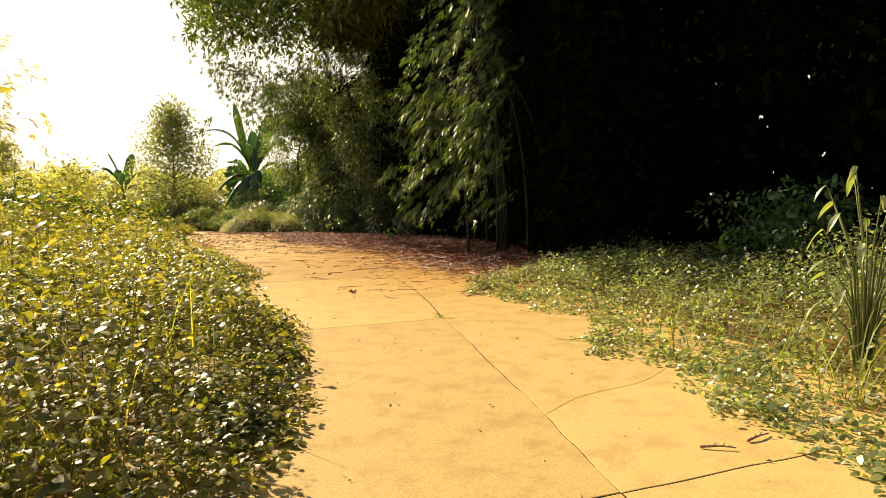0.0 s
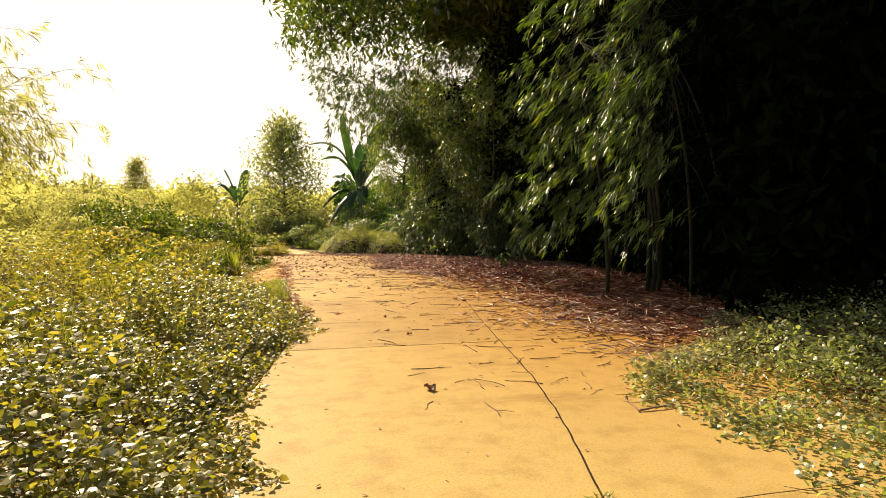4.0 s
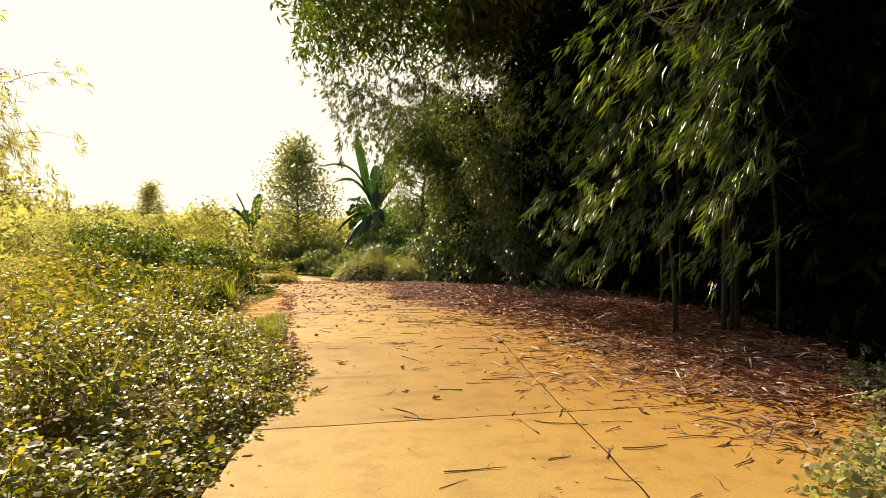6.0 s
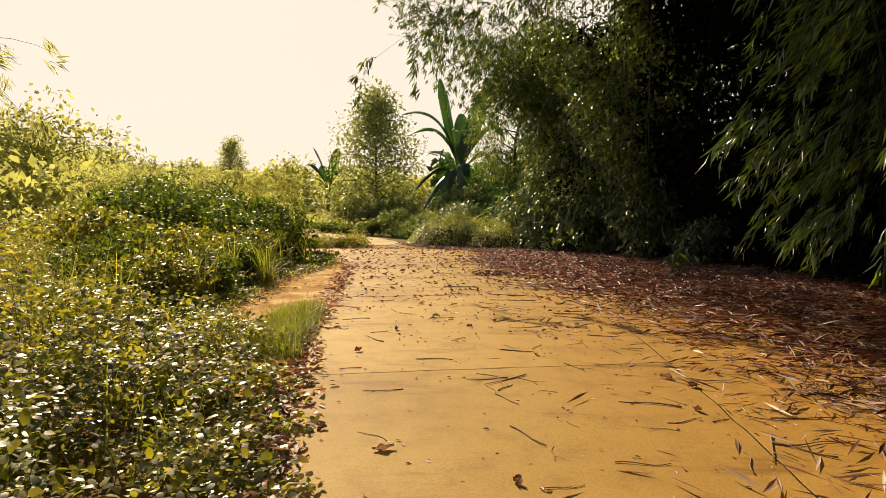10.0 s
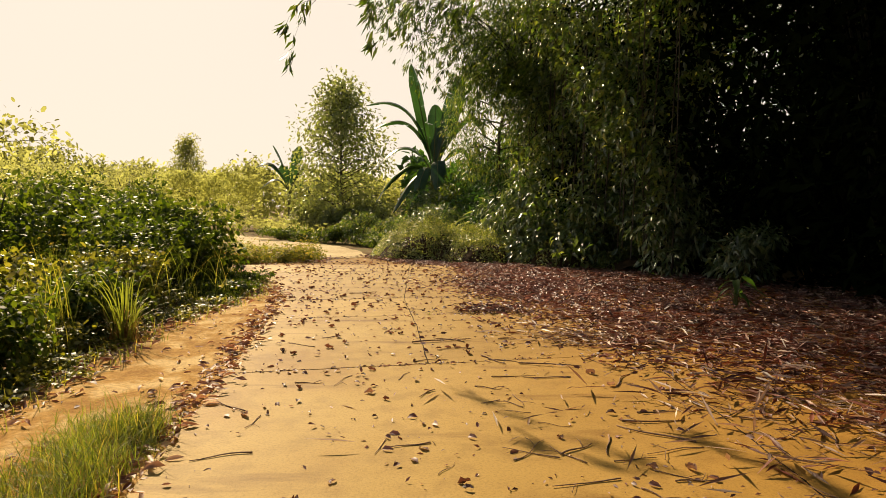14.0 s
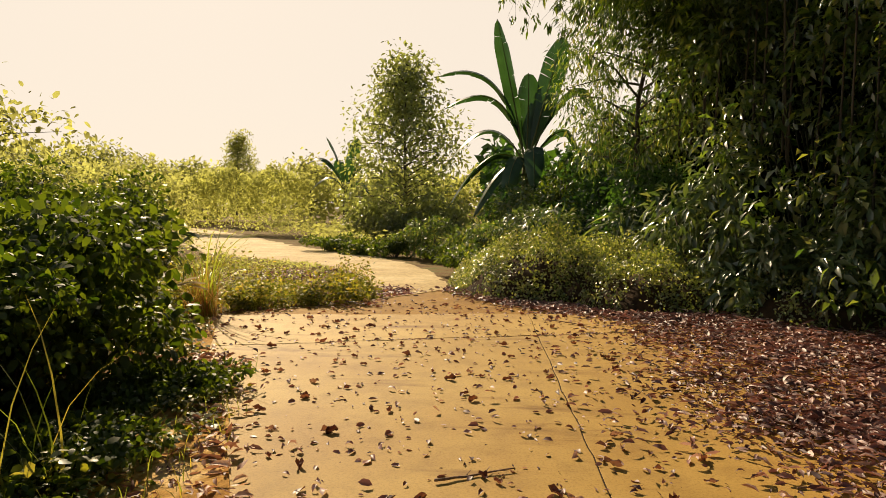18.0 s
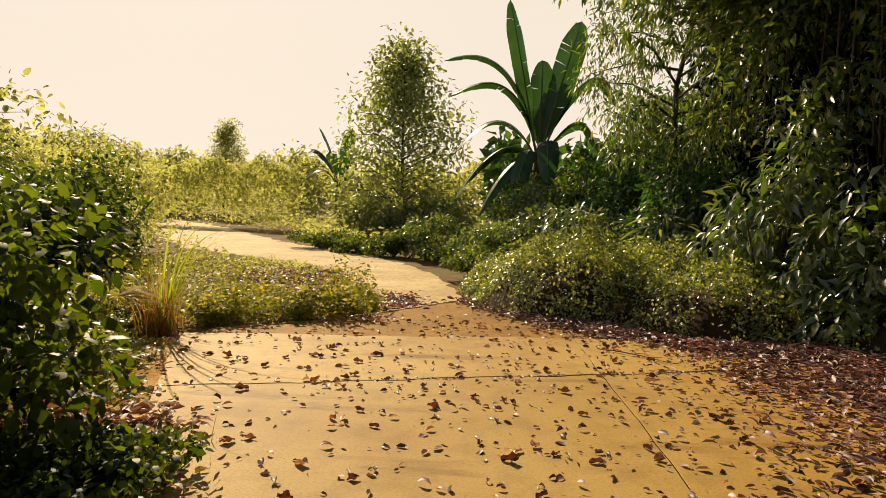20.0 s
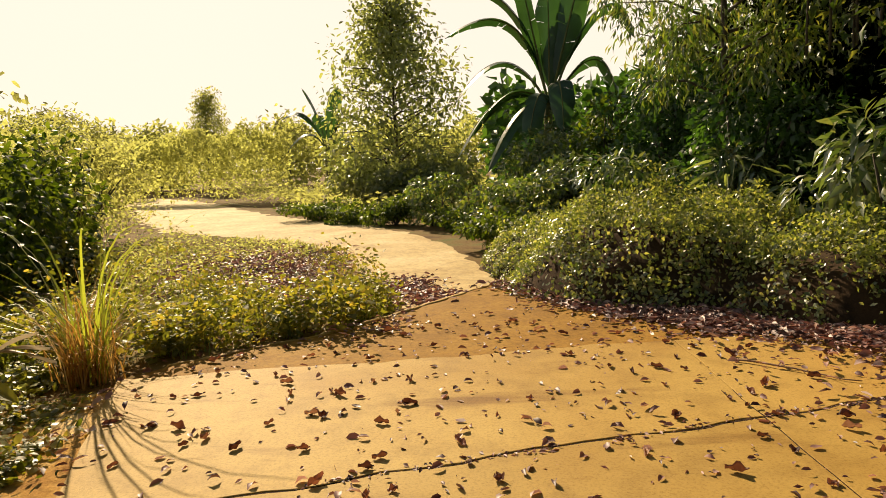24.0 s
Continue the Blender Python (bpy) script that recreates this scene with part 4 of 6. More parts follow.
for x, y, h, r in [(-4.6, 41.6, 0.6, 1.0), (-3.3, 40.4, 1.0, 0.9), (-2.1, 39.8, 1.8, 1.0), (-1.2, 38.2, 0.8, 1.0), (-0.4, 37.2, 1.5, 1.0), (0.3, 36.0, 1.7, 1.2), (-0.5, 34.3, 0.8, 1.0), (1.2, 38.4, 2.6, 1.3), (0.4, 39.4, 2.2, 1.0), (-6.4, 43.5, 0.9, 1.5)]:
    bush("track_bush", (x, y), h, r, 0.13, 2300, TREE_LEAF if h > 1.4 else VERGE, "green bush spreading beside the dirt track", group="bushes by the track", lumps=12, low=0.02)
for x, y, h, r, leaf in [(4.7, 30.0, 2.2, 1.2, 0.19), (3.6, 29.4, 1.7, 1.0, 0.17), (2.9, 31.8, 2.1, 1.0, 0.2), (1.5, 33.2, 2.2, 1.2, 0.16), (5.9, 26.6, 2.7, 1.2, 0.18), (6.6, 24.2, 2.5, 1.1, 0.17), (5.2, 28.0, 2.0, 1.0, 0.18), (7.6, 22.6, 1.5, 1.0, 0.16), (3.4, 33.2, 2.3, 1.3, 0.17), (3.5, 28.3, 2.9, 0.85, 0.2), (6.9, 26.2, 3.0, 1.2, 0.19), (3.9, 27.0, 1.7, 0.8, 0.18), (4.8, 26.4, 2.3, 0.9, 0.2)]:
    bush("thicket_shrub", (x, y), h, r, 1.3 * leaf, 1300, SHRUB, "glossy dark shrub with long drooping leaves", "shrub", 0.3, 0.6, group="shrubs under the trees")


for x, y, h, r, n, mat, label in [(3.6, 32.6, 3.9, 1.5, 4600, BUSH, "dense dark green shrub under the slender tree"), (4.9, 31.6, 3.2, 1.2, 2600, BUSH, "dark green shrub at the thicket edge"), (3.6, 36.2, 4.5, 1.7, 5200, BUSH, "dense dark green shrub beside the banana plant"), (2.2, 37.4, 3.7, 1.0, 2600, VERGE, "sunlit yellow-green shrub beside the banana plant"), (2.3, 35.4, 2.4, 1.1, 2200, BUSH, "low dark green shrub under the banana leaves"), (1.4, 39.6, 3.4, 1.15, 3400, SHRUB, "shrub with long leaves hiding the banana stem"), (0.9, 36.2, 2.1, 0.9, 1700, SHRUB, "shrub with long drooping leaves below the banana plant")]:
    bush("corner_shrub", (x, y), h, r, 0.15, n, mat, label, "shrub", 0.45, 0.4, lumps=24, group="shrubs by the banana plant")


def tree(name, at, trunk_h, height, radius, leaf, count, mat, label, ratio=0.45, droop=0.3, limbs=16, low=0.25, lean=(0, 0), r0=0.12, clump=0.3, taper=1.0, cone=False):
    """Tapered trunk, limbs and an uneven crown of leaves round the limb ends."""
    top = new(name)
    g = float(ground_z(at[0], at[1]))
    top.location = (at[0], at[1], g)
    tagged(top, label, "tree")
    wood, crown = Pile(), Pile()
    spine = [np.array([lean[0] * t ** 1.5, lean[1] * t ** 1.5, height * 0.92 * t]) + np.array([*(rng.normal(size=2) * (0.008 if cone else 0.03) * height * t), 0]) for t in np.linspace(0, 1, 7)]
    spine[0][2] = -0.1
    wood.add(*tube(spine, np.linspace(r0, r0 * 0.15, 7), 8))
    ends = []
    for i in range(limbs):
        t = low + (1 - low) * ((i + 0.5) / limbs)
        q = t * 6
        k = int(min(q, 5))
        a = spine[k] + (spine[k + 1] - spine[k]) * (q - k)
        ang = i * 2.4 + rng.uniform(-0.4, 0.4)
        prof = math.sin(math.pi * min(1, max(0.08, (t - low * 0.6) / (1.05 - low * 0.6))) ** taper) ** 0.6 if not cone else max(0.06, 1 - (t - low) / (1 - low)) ** 0.62
        reach = radius * prof * rng.uniform(0.75, 1.1)
        b = a + np.array([math.cos(ang) * reach, math.sin(ang) * reach, reach * rng.uniform(0.0, 0.45)])
        m = (a + b) / 2 + np.array([0, 0, 0.1 * reach])
        wood.add(*tube([a, m, b], [r0 * 0.35, r0 * 0.22, r0 * 0.08], 5))
        ends += [b, m, (m + b) / 2 + rng.normal(size=3) * 0.12 * radius]
    ends = np.array(ends + [spine[-1], spine[-2]])
    which = rng.integers(0, len(ends), count)
    u = rand_unit(count)
    P = ends[which] + u * (radius * clump * rng.uniform(0.3, 1.1, count) ** 0.7)[:, None]
    P[:, 2] = np.maximum(P[:, 2], trunk_h + 0.05 * rng.normal(size=count))
    A = u * 0.6 + rand_unit(count) * 0.7 + np.array([0, 0, -droop])
    N = np.array([0, 0, 0.8]) + 0.7 * rand_unit(count) + 0.6 * u
    L = leaf * rng.uniform(0.6, 1.25, count)
    crown.add(*leaves(P, A, N, L, L * ratio, 0.15))
    wood.make("trunk", BARK, top)
    crown.make("crown", mat, top)
    return top


tree("round_tree", (-4.3, 52.0), 0.3, 10.4, 4.0, 0.26, 9000, ROUND_LEAF, "tall tapering tree with large leathery leaves beyond the bend", 0.5, 0.3, 80, 0.05, clump=0.25, cone=True)
tree("leafy_tree", (3.7, 33.6), 2.6, 10.0, 2.1, 0.2, 13000, TREE_LEAF, "tall slender tree with fine drooping leaves", 0.24, 0.8, 40, 0.28, clump=0.26, taper=0.7, r0=0.1)
tree("leafy_tree", (8.2, 30.2), 0.5, 11.0, 2.1, 0.2, 5000, TREE_LEAF, "tall tree smothered in glossy climbers", 0.36, 0.7, 30, 0.03, clump=0.28, taper=0.62, r0=0.12)


def climber_curtain():
    """Thin uneven sheet of drooping climbers along the thicket's edge, with the vines that carry it."""
    line_x, line_y = np.array([4.1, 4.6, 5.0, 5.4, 5.9, 6.4]), np.array([32.0, 29.8, 28.0, 26.4, 24.9, 23.5])
    top = new("climber_curtain")
    top.location = (5.0, 27.6, float(ground_z(5.0, 27.6)))
    tagged(top, "curtain of drooping green climbers at the thicket edge", "climber")
    o = np.array([5.0, 27.6, 0.0])
    at = np.linspace(0, 1, len(line_x))
    vines, foliage = Pile(), Pile()

    def spot(u, w):
        return np.array([np.interp(u, at, line_x), np.interp(u, at, line_y), 0.0]) + w * np.array([-0.9, -0.35, 0.0])
    for k in range(26):
        u = (k + 0.5) / 26
        h = np.interp(u, [0, 0.3, 1], [8.6, 9.5, 9.0])
        foot = np.interp(u, [0, 0.2, 0.42, 0.6, 1], [0.36, 0.34, 0.25, 0.0, 0.0])
        p = [spot(u + 0.02 * math.sin(3 * z + k), 0.15 * math.sin(2 * z + 2 * k)) + np.array([0, 0, h * z - 0.05]) - o for z in np.linspace(foot, 1, 9)]
        vines.add(*tube(p, np.linspace(0.022, 0.006, 9), 5))
    for k in range(1150):
        u = rng.uniform() ** 0.85
        lo = np.interp(u, [0, 0.2, 0.42, 0.6, 1], [3.0, 2.6, 1.8, 0.5, 0.2])
        hi = np.interp(u, [0, 0.3, 1], [8.8, 9.6, 9.2])
        z = lo + (hi - lo) * rng.uniform()
        if math.sin(7.1 * u * 6 + 1.9 * z) + math.sin(2.3 * z - 17 * u) + math.sin(5.3 * z + 9 * u) < -0.9:
            continue
        lump = 0.75 * math.sin(11 * u + 1.3 * z) + 0.6 * math.sin(23 * u - 2.1 * z)
        c = spot(u, lump + 0.3 * rng.normal()) + np.array([0, 0, z]) - o
        n = int(rng.integers(10, 19))
        P = c + rng.normal(size=(n, 3)) * np.array([0.2, 0.2, 0.16])
        A = rand_unit(n) * 0.7 + np.array([-0.5, -0.45, -0.42])
        L = 0.22 * rng.uniform(0.6, 1.3, n)
        foliage.add(*leaves(P, A, rand_unit(n) * 0.7 + np.array([-0.1, 0.1, 1.0]), L, L * 0.38, 0.2))
    tagged(vines.make("vines", BARK, top), "thin dark vine stems", kind="stuff")
    tagged(foliage.make("foliage", TREE_LEAF, top), kind="stuff")


climber_curtain()
tree("leafy_tree", (10.6, 32.5), 0.6, 14.0, 4.2, 0.24, 9000, BUSH, "tall dark tree behind the thicket", 0.5, 0.5, 40, 0.05, clump=0.32, taper=0.7, r0=0.2)
tree("green_tree", (5.8, 38.5), 0.8, 5.2, 2.4, 0.26, 4200, BUSH, "dark green tree behind the banana plant", 0.5, 0.3, 26, 0.15, clump=0.34)
tree("field_tree", (-24.5, 45.0), 0.8, 6.2, 4.6, 0.4, 3600, HAZE_LEAF, "broad rounded tree standing in the field", 0.5, 0.3, 26, 0.15, clump=0.34)
tree("field_tree", (-31, 48.0), 0.6, 5.4, 4.2, 0.4, 2600, HAZE_LEAF, "rounded tree standing in the field", 0.5, 0.3, 24, 0.15, clump=0.34)
tree("conical_tree", (-23.2, 77.0), 1.0, 9.2, 2.6, 0.3, 5200, HAZE_LEAF, "distant conical tree above the far scrub", 0.4, 0.0, 40, 0.2, clump=0.22, cone=True)


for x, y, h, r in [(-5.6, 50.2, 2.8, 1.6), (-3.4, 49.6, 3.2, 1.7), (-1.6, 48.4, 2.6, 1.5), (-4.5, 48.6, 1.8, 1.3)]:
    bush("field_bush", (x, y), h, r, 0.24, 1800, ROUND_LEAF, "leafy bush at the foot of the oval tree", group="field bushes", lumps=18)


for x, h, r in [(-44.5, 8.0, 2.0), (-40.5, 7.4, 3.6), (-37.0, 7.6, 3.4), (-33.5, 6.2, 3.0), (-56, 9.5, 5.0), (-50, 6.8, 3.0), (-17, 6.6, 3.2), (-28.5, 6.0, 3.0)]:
    tree("distant_tree", (x, 82.0 + 0.1 * x), 0.8, h, r, 0.5, 1300, HAZE_LEAF, "distant hazy tree on the skyline", 0.5, 0.2, 20, 0.15, clump=0.34)


# far scrub and tree line
def far_line():
    for k, (x0, x1, y0, y1, h, n, label) in enumerate([(-24, -11.2, 58.6, 59.6, 4.9, 1900, "hazy hedge of tall scrub across the bend"), (-80, 12, 84, 98, 6.6, 14000, "distant hazy tree line on the horizon"), (-60, -24, 52, 70, 5.0, 8000, "hazy belt of trees beyond the field"), (0, 40, 44, 60, 5.2, 8000, "belt of dark trees behind the banana plant"), (-60, -18, 14, 40, 3.6, 7000, "hazy scrub beyond the verge"), (22, 27, -24, 46, 15.0, 9000, "belt of near-black leaves added to close gaps behind the thicket")]):
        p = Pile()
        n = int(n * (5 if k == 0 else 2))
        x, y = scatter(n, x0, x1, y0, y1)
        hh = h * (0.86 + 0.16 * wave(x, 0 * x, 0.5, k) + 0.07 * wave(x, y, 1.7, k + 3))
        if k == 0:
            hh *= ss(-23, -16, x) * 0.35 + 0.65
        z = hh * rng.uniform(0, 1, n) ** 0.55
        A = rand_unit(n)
        # leaves of the haze-paled belts are turned sunward to look brighter
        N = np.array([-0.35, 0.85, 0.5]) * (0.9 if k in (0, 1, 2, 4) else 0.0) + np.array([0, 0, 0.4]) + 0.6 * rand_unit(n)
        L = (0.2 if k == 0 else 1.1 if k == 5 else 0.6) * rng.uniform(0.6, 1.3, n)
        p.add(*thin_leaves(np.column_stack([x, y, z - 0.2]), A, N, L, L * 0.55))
        tagged(p.make("far_scrub" if k in (0, 4) else "far_trees", SHADE if k == 5 else BUSH if k == 3 else HAZE_LEAF), label, "trees", kind="stuff")


far_line()


# ---- banana plants
def banana(name, at, crown_z, tips, label, stem_r=0.2, width=0.88, mat=None):
    top = new(name)
    g = float(ground_z(at[0], at[1]))
    top.location = (at[0], at[1], g)
    tagged(top, label, "banana plant")
    s = Pile()
    hs = np.linspace(0, 1, 8)
    s.add(*tube([(0.04 * math.sin(5 * t), 0.03 * math.cos(4 * t), -0.1 + (crown_z + 0.25) * t) for t in hs], stem_r * (1.15 - 0.55 * hs), 10))
    s.make("stem", PSEUDO, top, True)
    for tip, arch, w in tips:
        a = np.array([0, 0, crown_z])
        b = np.array(tip, float) - np.array([at[0], at[1], g])
        c = 2 * (np.array(arch, float) - np.array([at[0], at[1], g])) - (a + b) / 2
        n = 22
        t = np.linspace(0, 1, n)[:, None]
        mid = (1 - t) ** 2 * a + 2 * t * (1 - t) * c + t ** 2 * b
        d = unit(np.gradient(mid, axis=0))
        sidev = np.cross(d, np.array([0, 0, 1.0]))
        flat = np.linalg.norm(sidev, axis=1) < 0.3
        sidev[flat] = np.cross(d[flat], np.array([0.2, -1.0, 0.1]))
        turn = rng.uniform(-0.5, 0.5)
        sidev = unit(sidev)
        upv = unit(np.cross(sidev, d))
        sidev = unit(sidev * math.cos(turn) + upv * math.sin(turn))
        upv = np.cross(sidev, d)
        tt = t[:, 0]
        prof = width * w * 0.5 * np.clip((tt - 0.14) / 0.2, 0, 1) ** 0.7 * np.clip((1 - tt) / 0.25, 0, 1) ** 0.55
        blade = Pile()
        # blade torn into strips along the side veins
        for sign in (-1, 1):
            i = 3
            while i < n - 1:
                k = int(rng.integers(1, 6))
                j = min(i + k, n - 1)
                drop = rng.uniform(0.1, 0.26)
                gap = max(0.0, rng.uniform(-0.12, 0.16)) * (mid[min(i + 1, n - 1)] - mid[i])
                V = []
                for m in range(i, j + 1):
                    for q in (0.0, 0.5, 1.0):
                        e = mid[m] + sign * sidev[m] * prof[m] * q + upv[m] * prof[m] * (0.18 * q - (0.25 + drop) * q * q) + d[m] * prof[m] * 0.35 * q
                        if m == j:
                            e = e - gap * q
                        V.append(e)
                F = []
                for m in range(j - i):
                    for q in range(2):
                        o = m * 3 + q
                        F += [(o, o + 1, o + 4), (o, o + 4, o + 3)]
                blade.add(V, F)
                i = j
        leaf = blade.make("leaf", mat or BANANA_LEAF, top)
        rib = Pile()
        rib.add(*tube(mid, np.linspace(0.045, 0.008, n), 5))
        tagged(rib.make("midrib", STALK, leaf), "pale green midrib")
    return top


banana("banana_plant", (1.45, 41.0), 3.3,
       [((0.3, 40.9, 8.45), (0.85, 41.0, 6.0), 0.78), ((2.75, 41.2, 7.9), (2.15, 41.1, 5.8), 1.05), ((1.5, 41.3, 6.6), (1.5, 41.2, 5.0), 0.95), ((1.9, 41.8, 6.3), (1.7, 41.4, 4.9), 0.9),
        ((-1.85, 41.0, 6.4), (0.25, 41.0, 6.1), 0.75), ((-1.6, 40.9, 5.2), (0.35, 41.0, 5.5), 0.8), ((-1.45, 40.8, 3.2), (0.1, 40.9, 4.45), 0.85), ((-1.4, 40.6, 1.6), (0.05, 40.8, 3.4), 0.8),
        ((-1.0, 40.3, 2.2), (0.3, 40.6, 3.5), 0.6), ((-0.5, 40.2, 1.2), (0.55, 40.5, 2.9), 0.6), ((4.0, 41.0, 5.0), (2.9, 41.0, 5.8), 0.8), ((3.4, 40.6, 3.2), (2.7, 40.8, 4.4), 0.8), ((1.6, 39.3, 2.2), (1.6, 40.0, 3.7), 0.8), ((0.6, 39.5, 1.6), (1.0, 40.1, 3.3), 0.7)],
       "large banana plant with torn arching leaves")
banana("banana_plant", (-8.8, 58.0), 2.6, [((-10.05, 58, 6.05), (-9.3, 58, 4.6), 0.7), ((-11.3, 57.8, 4.3), (-9.9, 57.9, 4.5), 0.7), ((-6.6, 57.6, 3.9), (-7.9, 57.8, 4.2), 0.7), ((-10.9, 57.4, 2.6), (-9.7, 57.6, 3.5), 0.7), ((-8.0, 58, 6.0), (-8.4, 58, 4.4), 0.8), ((-7.1, 57.2, 2.4), (-7.9, 57.6, 3.2), 0.7)], "smaller banana plant beside the far scrub", width=1.0)


# ---- bamboo
def bamboo(name, at, culms, height, reach, sprays, lean, label, leaf=0.25, low=1.3, first=5.0, drop=4.2, inner=0.1, mat=None, slope=0.0, ratio=0.125, per=6, thick=0.045, west=-99.0, east=99.0, floor=0.0, slant=0.0):
    """A clump of arching culms with drooping sprays of hanging leaf tufts."""
    top = new(name)
    g = float(ground_z(at[0], at[1]))
    top.location = (at[0], at[1], g)
    tagged(top, label, "bamboo")
    arcs = []
    for i in range(culms):
        ang = rng.uniform(0, 2 * np.pi)
        b = np.array([math.cos(ang), math.sin(ang), 0]) * rng.uniform(0.15, 0.9)
        d = np.array([math.cos(ang) * 0.5 + lean[0], math.sin(ang) * 0.5 + lean[1]])
        d = d / max(0.6, np.linalg.norm(d))
        h = height * rng.uniform(0.7, 1.05)
        k = reach * rng.uniform(0.5, 1.1)
        t = np.linspace(0, 1, 11)
        pts = np.column_stack([b[0] + d[0] * k * t ** 2.2, b[1] + d[1] * k * t ** 2.2, -0.1 + h * (t - 0.22 * t ** 4)])
        c = Pile()
        c.add(*tube(pts, thick * (1 - 0.8 * t), 7))
        # shade-darkened skin, except lighter STALK on the haze-paled clump
        c.make("culm", CULM if mat is not HAZE_LEAF else STALK, top, True)
        arcs.append(pts)
    twigs, foliage = Pile(), Pile()
    for i in range(sprays):
        a = arcs[int(rng.integers(0, culms))]
        q = rng.uniform(first, 9.9) if rng.uniform() > inner else rng.uniform(1.5, first)
        s = a[int(q)] + (a[int(q) + 1] - a[int(q)]) * (q - int(q))
        ang = math.atan2(lean[1], lean[0]) + rng.normal() * 1.0
        r = rng.uniform(0.6, 2.2)
        e = s + np.array([math.cos(ang) * r, math.sin(ang) * r, 0.1 - drop * rng.uniform(0, 1) ** 1.5])
        e[2] = max(e[2], floor, low + slope * math.hypot(e[0], e[1])) + 0.4 * abs(rng.normal())
        e[0] = min(max(e[0], west - at[0] + 0.35 * abs(rng.normal())), east - at[0] - 0.35 * abs(rng.normal()))
        m = (s + e) / 2 + np.array([0, 0, 0.25 * r])
        t = np.linspace(0, 1, 6)[:, None]
        pts = (1 - t) ** 2 * s + 2 * t * (1 - t) * m + t ** 2 * e
        twigs.add(*tube(pts, np.linspace(0.008, 0.002, 6), 3))
        tufts = int(rng.integers(3, 7))
        for w in rng.uniform(0.3, 1.0, tufts):
            k = min(int(w * 5), 4)
            o = pts[k] + (pts[k + 1] - pts[k]) * (w * 5 - k) + rng.normal(size=3) * 0.16
            n = int(rng.integers(per - 1, per + 4))
            go = unit(pts[-1] - pts[-3]) * 0.8 + np.array([lean[0] * slant, lean[1] * slant, -0.5]) + rng.normal(size=3) * 0.35
            A = go + rand_unit(n) * 0.55
            L = leaf * rng.uniform(0.55, 1.25, n)
            foliage.add(*leaves(o + rng.normal(size=(n, 3)) * 0.04, A, rand_unit(n) + np.array([0, 0, 0.5]), L, L * ratio, 0.12))
    tagged(twigs.make("branching", CULM, top), kind="stuff")
    tagged(foliage.make("foliage", mat or BAMBOO_LEAF, top), kind="stuff")
    return top


def curtain_bamboo(at, culms, sprays, place, label, leaf=0.22):
    """A clump by the road: culms arch out and carry a curtain of short hanging branchlets."""
    at = np.array(at)
    g = float(ground_z(*at))
    top = new("bamboo_clump")
    top.location = (at[0], at[1], g)
    tagged(top, label, "bamboo")
    t = np.linspace(0, 1, 12)
    arcs = []
    for i in range(culms):
        b = rng.normal(size=2) * 0.5
        tip = np.array([rng.uniform(-3.0, -0.8), rng.uniform(-2.6, 0.6)])
        h = rng.uniform(6.5, 9.5)
        pts = np.column_stack([b[0] + tip[0] * t ** 2.0, b[1] + tip[1] * t ** 1.6, -0.1 + h * (t - 0.25 * t ** 4)])
        c = Pile()
        c.add(*tube(pts, 0.045 * (1 - 0.85 * t), 7))
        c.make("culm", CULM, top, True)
        arcs.append(pts)
    knots = np.concatenate([a[4:] for a in arcs])
    boughs, foliage = Pile(), Pile()
    for i in range(sprays):
        e = np.array(place()) - np.array([at[0], at[1], 0.0])
        e[0] += 0.3 * math.sin(1.9 * e[1] + 1.3 * e[2])
        s = e + np.array([rng.uniform(0.5, 1.1), rng.uniform(-0.1, 0.5), rng.uniform(0.5, 1.0)])
        m = (s + e) / 2 + np.array([-0.12, 0.0, 0.16])
        q = np.linspace(0, 1, 6)[:, None]
        pts = (1 - q) ** 2 * s + 2 * q * (1 - q) * m + q ** 2 * e
        boughs.add(*tube(pts, np.linspace(0.004, 0.0012, 6), 3))
        # bough that carries the branchlet back to a culm
        some = knots[rng.uniform(0, 1, len(knots)) < 0.35]
        k = some[np.argmin(np.linalg.norm(some - s - np.array([0.6, 0, 0.8]), axis=1))]
        mid = (k + s) / 2 + np.array([0, 0, 0.12])
        boughs.add(*tube([k, mid, s], [0.006, 0.004, 0.003], 4))
        for w in rng.uniform(0.25, 1.0, int(rng.integers(4, 7))):
            v = min(int(w * 5), 4)
            o = pts[v] + (pts[v + 1] - pts[v]) * (w * 5 - v)
            n = int(rng.integers(5, 9))
            A = unit(pts[-1] - pts[-3]) * 0.7 + np.array([-0.45, -0.1, -0.55]) + rng.normal(size=3) * 0.2 + rand_unit(n) * 0.42
            L = leaf * rng.uniform(0.55, 1.25, n)
            foliage.add(*leaves(o + rng.normal(size=(n, 3)) * 0.03, A, rand_unit(n) + np.array([0, 0, 0.6]), L, L * 0.12, 0.12))
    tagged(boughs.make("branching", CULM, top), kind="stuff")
    tagged(foliage.make("foliage", BAMBOO_LEAF, top), kind="stuff")


def by_the_road():
    u, y = rng.uniform(), 5.8 + 4.4 * rng.uniform() ** 0.85
    x = 2.6 + 0.78 * (y - 6) + (1.2 - 0.16 * (y - 6)) * u
    if rng.uniform() < 0.5:
        y = rng.uniform(7.6, 11.0)
        x = 2.9 + 0.35 * (y - 7.6) + 1.7 * u
    return x, y, rng.uniform(1.1 + 0.9 * float(ss(8.6, 7.0, y)), 7.2) - 0.4 * u


def over_the_litter():
    u, y = rng.uniform(), rng.uniform(12.0, 16.2)
    return 3.4 + 0.68 * (y - 12.4) + 1.7 * u, y, rng.uniform(0.5, 4.6) + 0.5 * (1 - u)


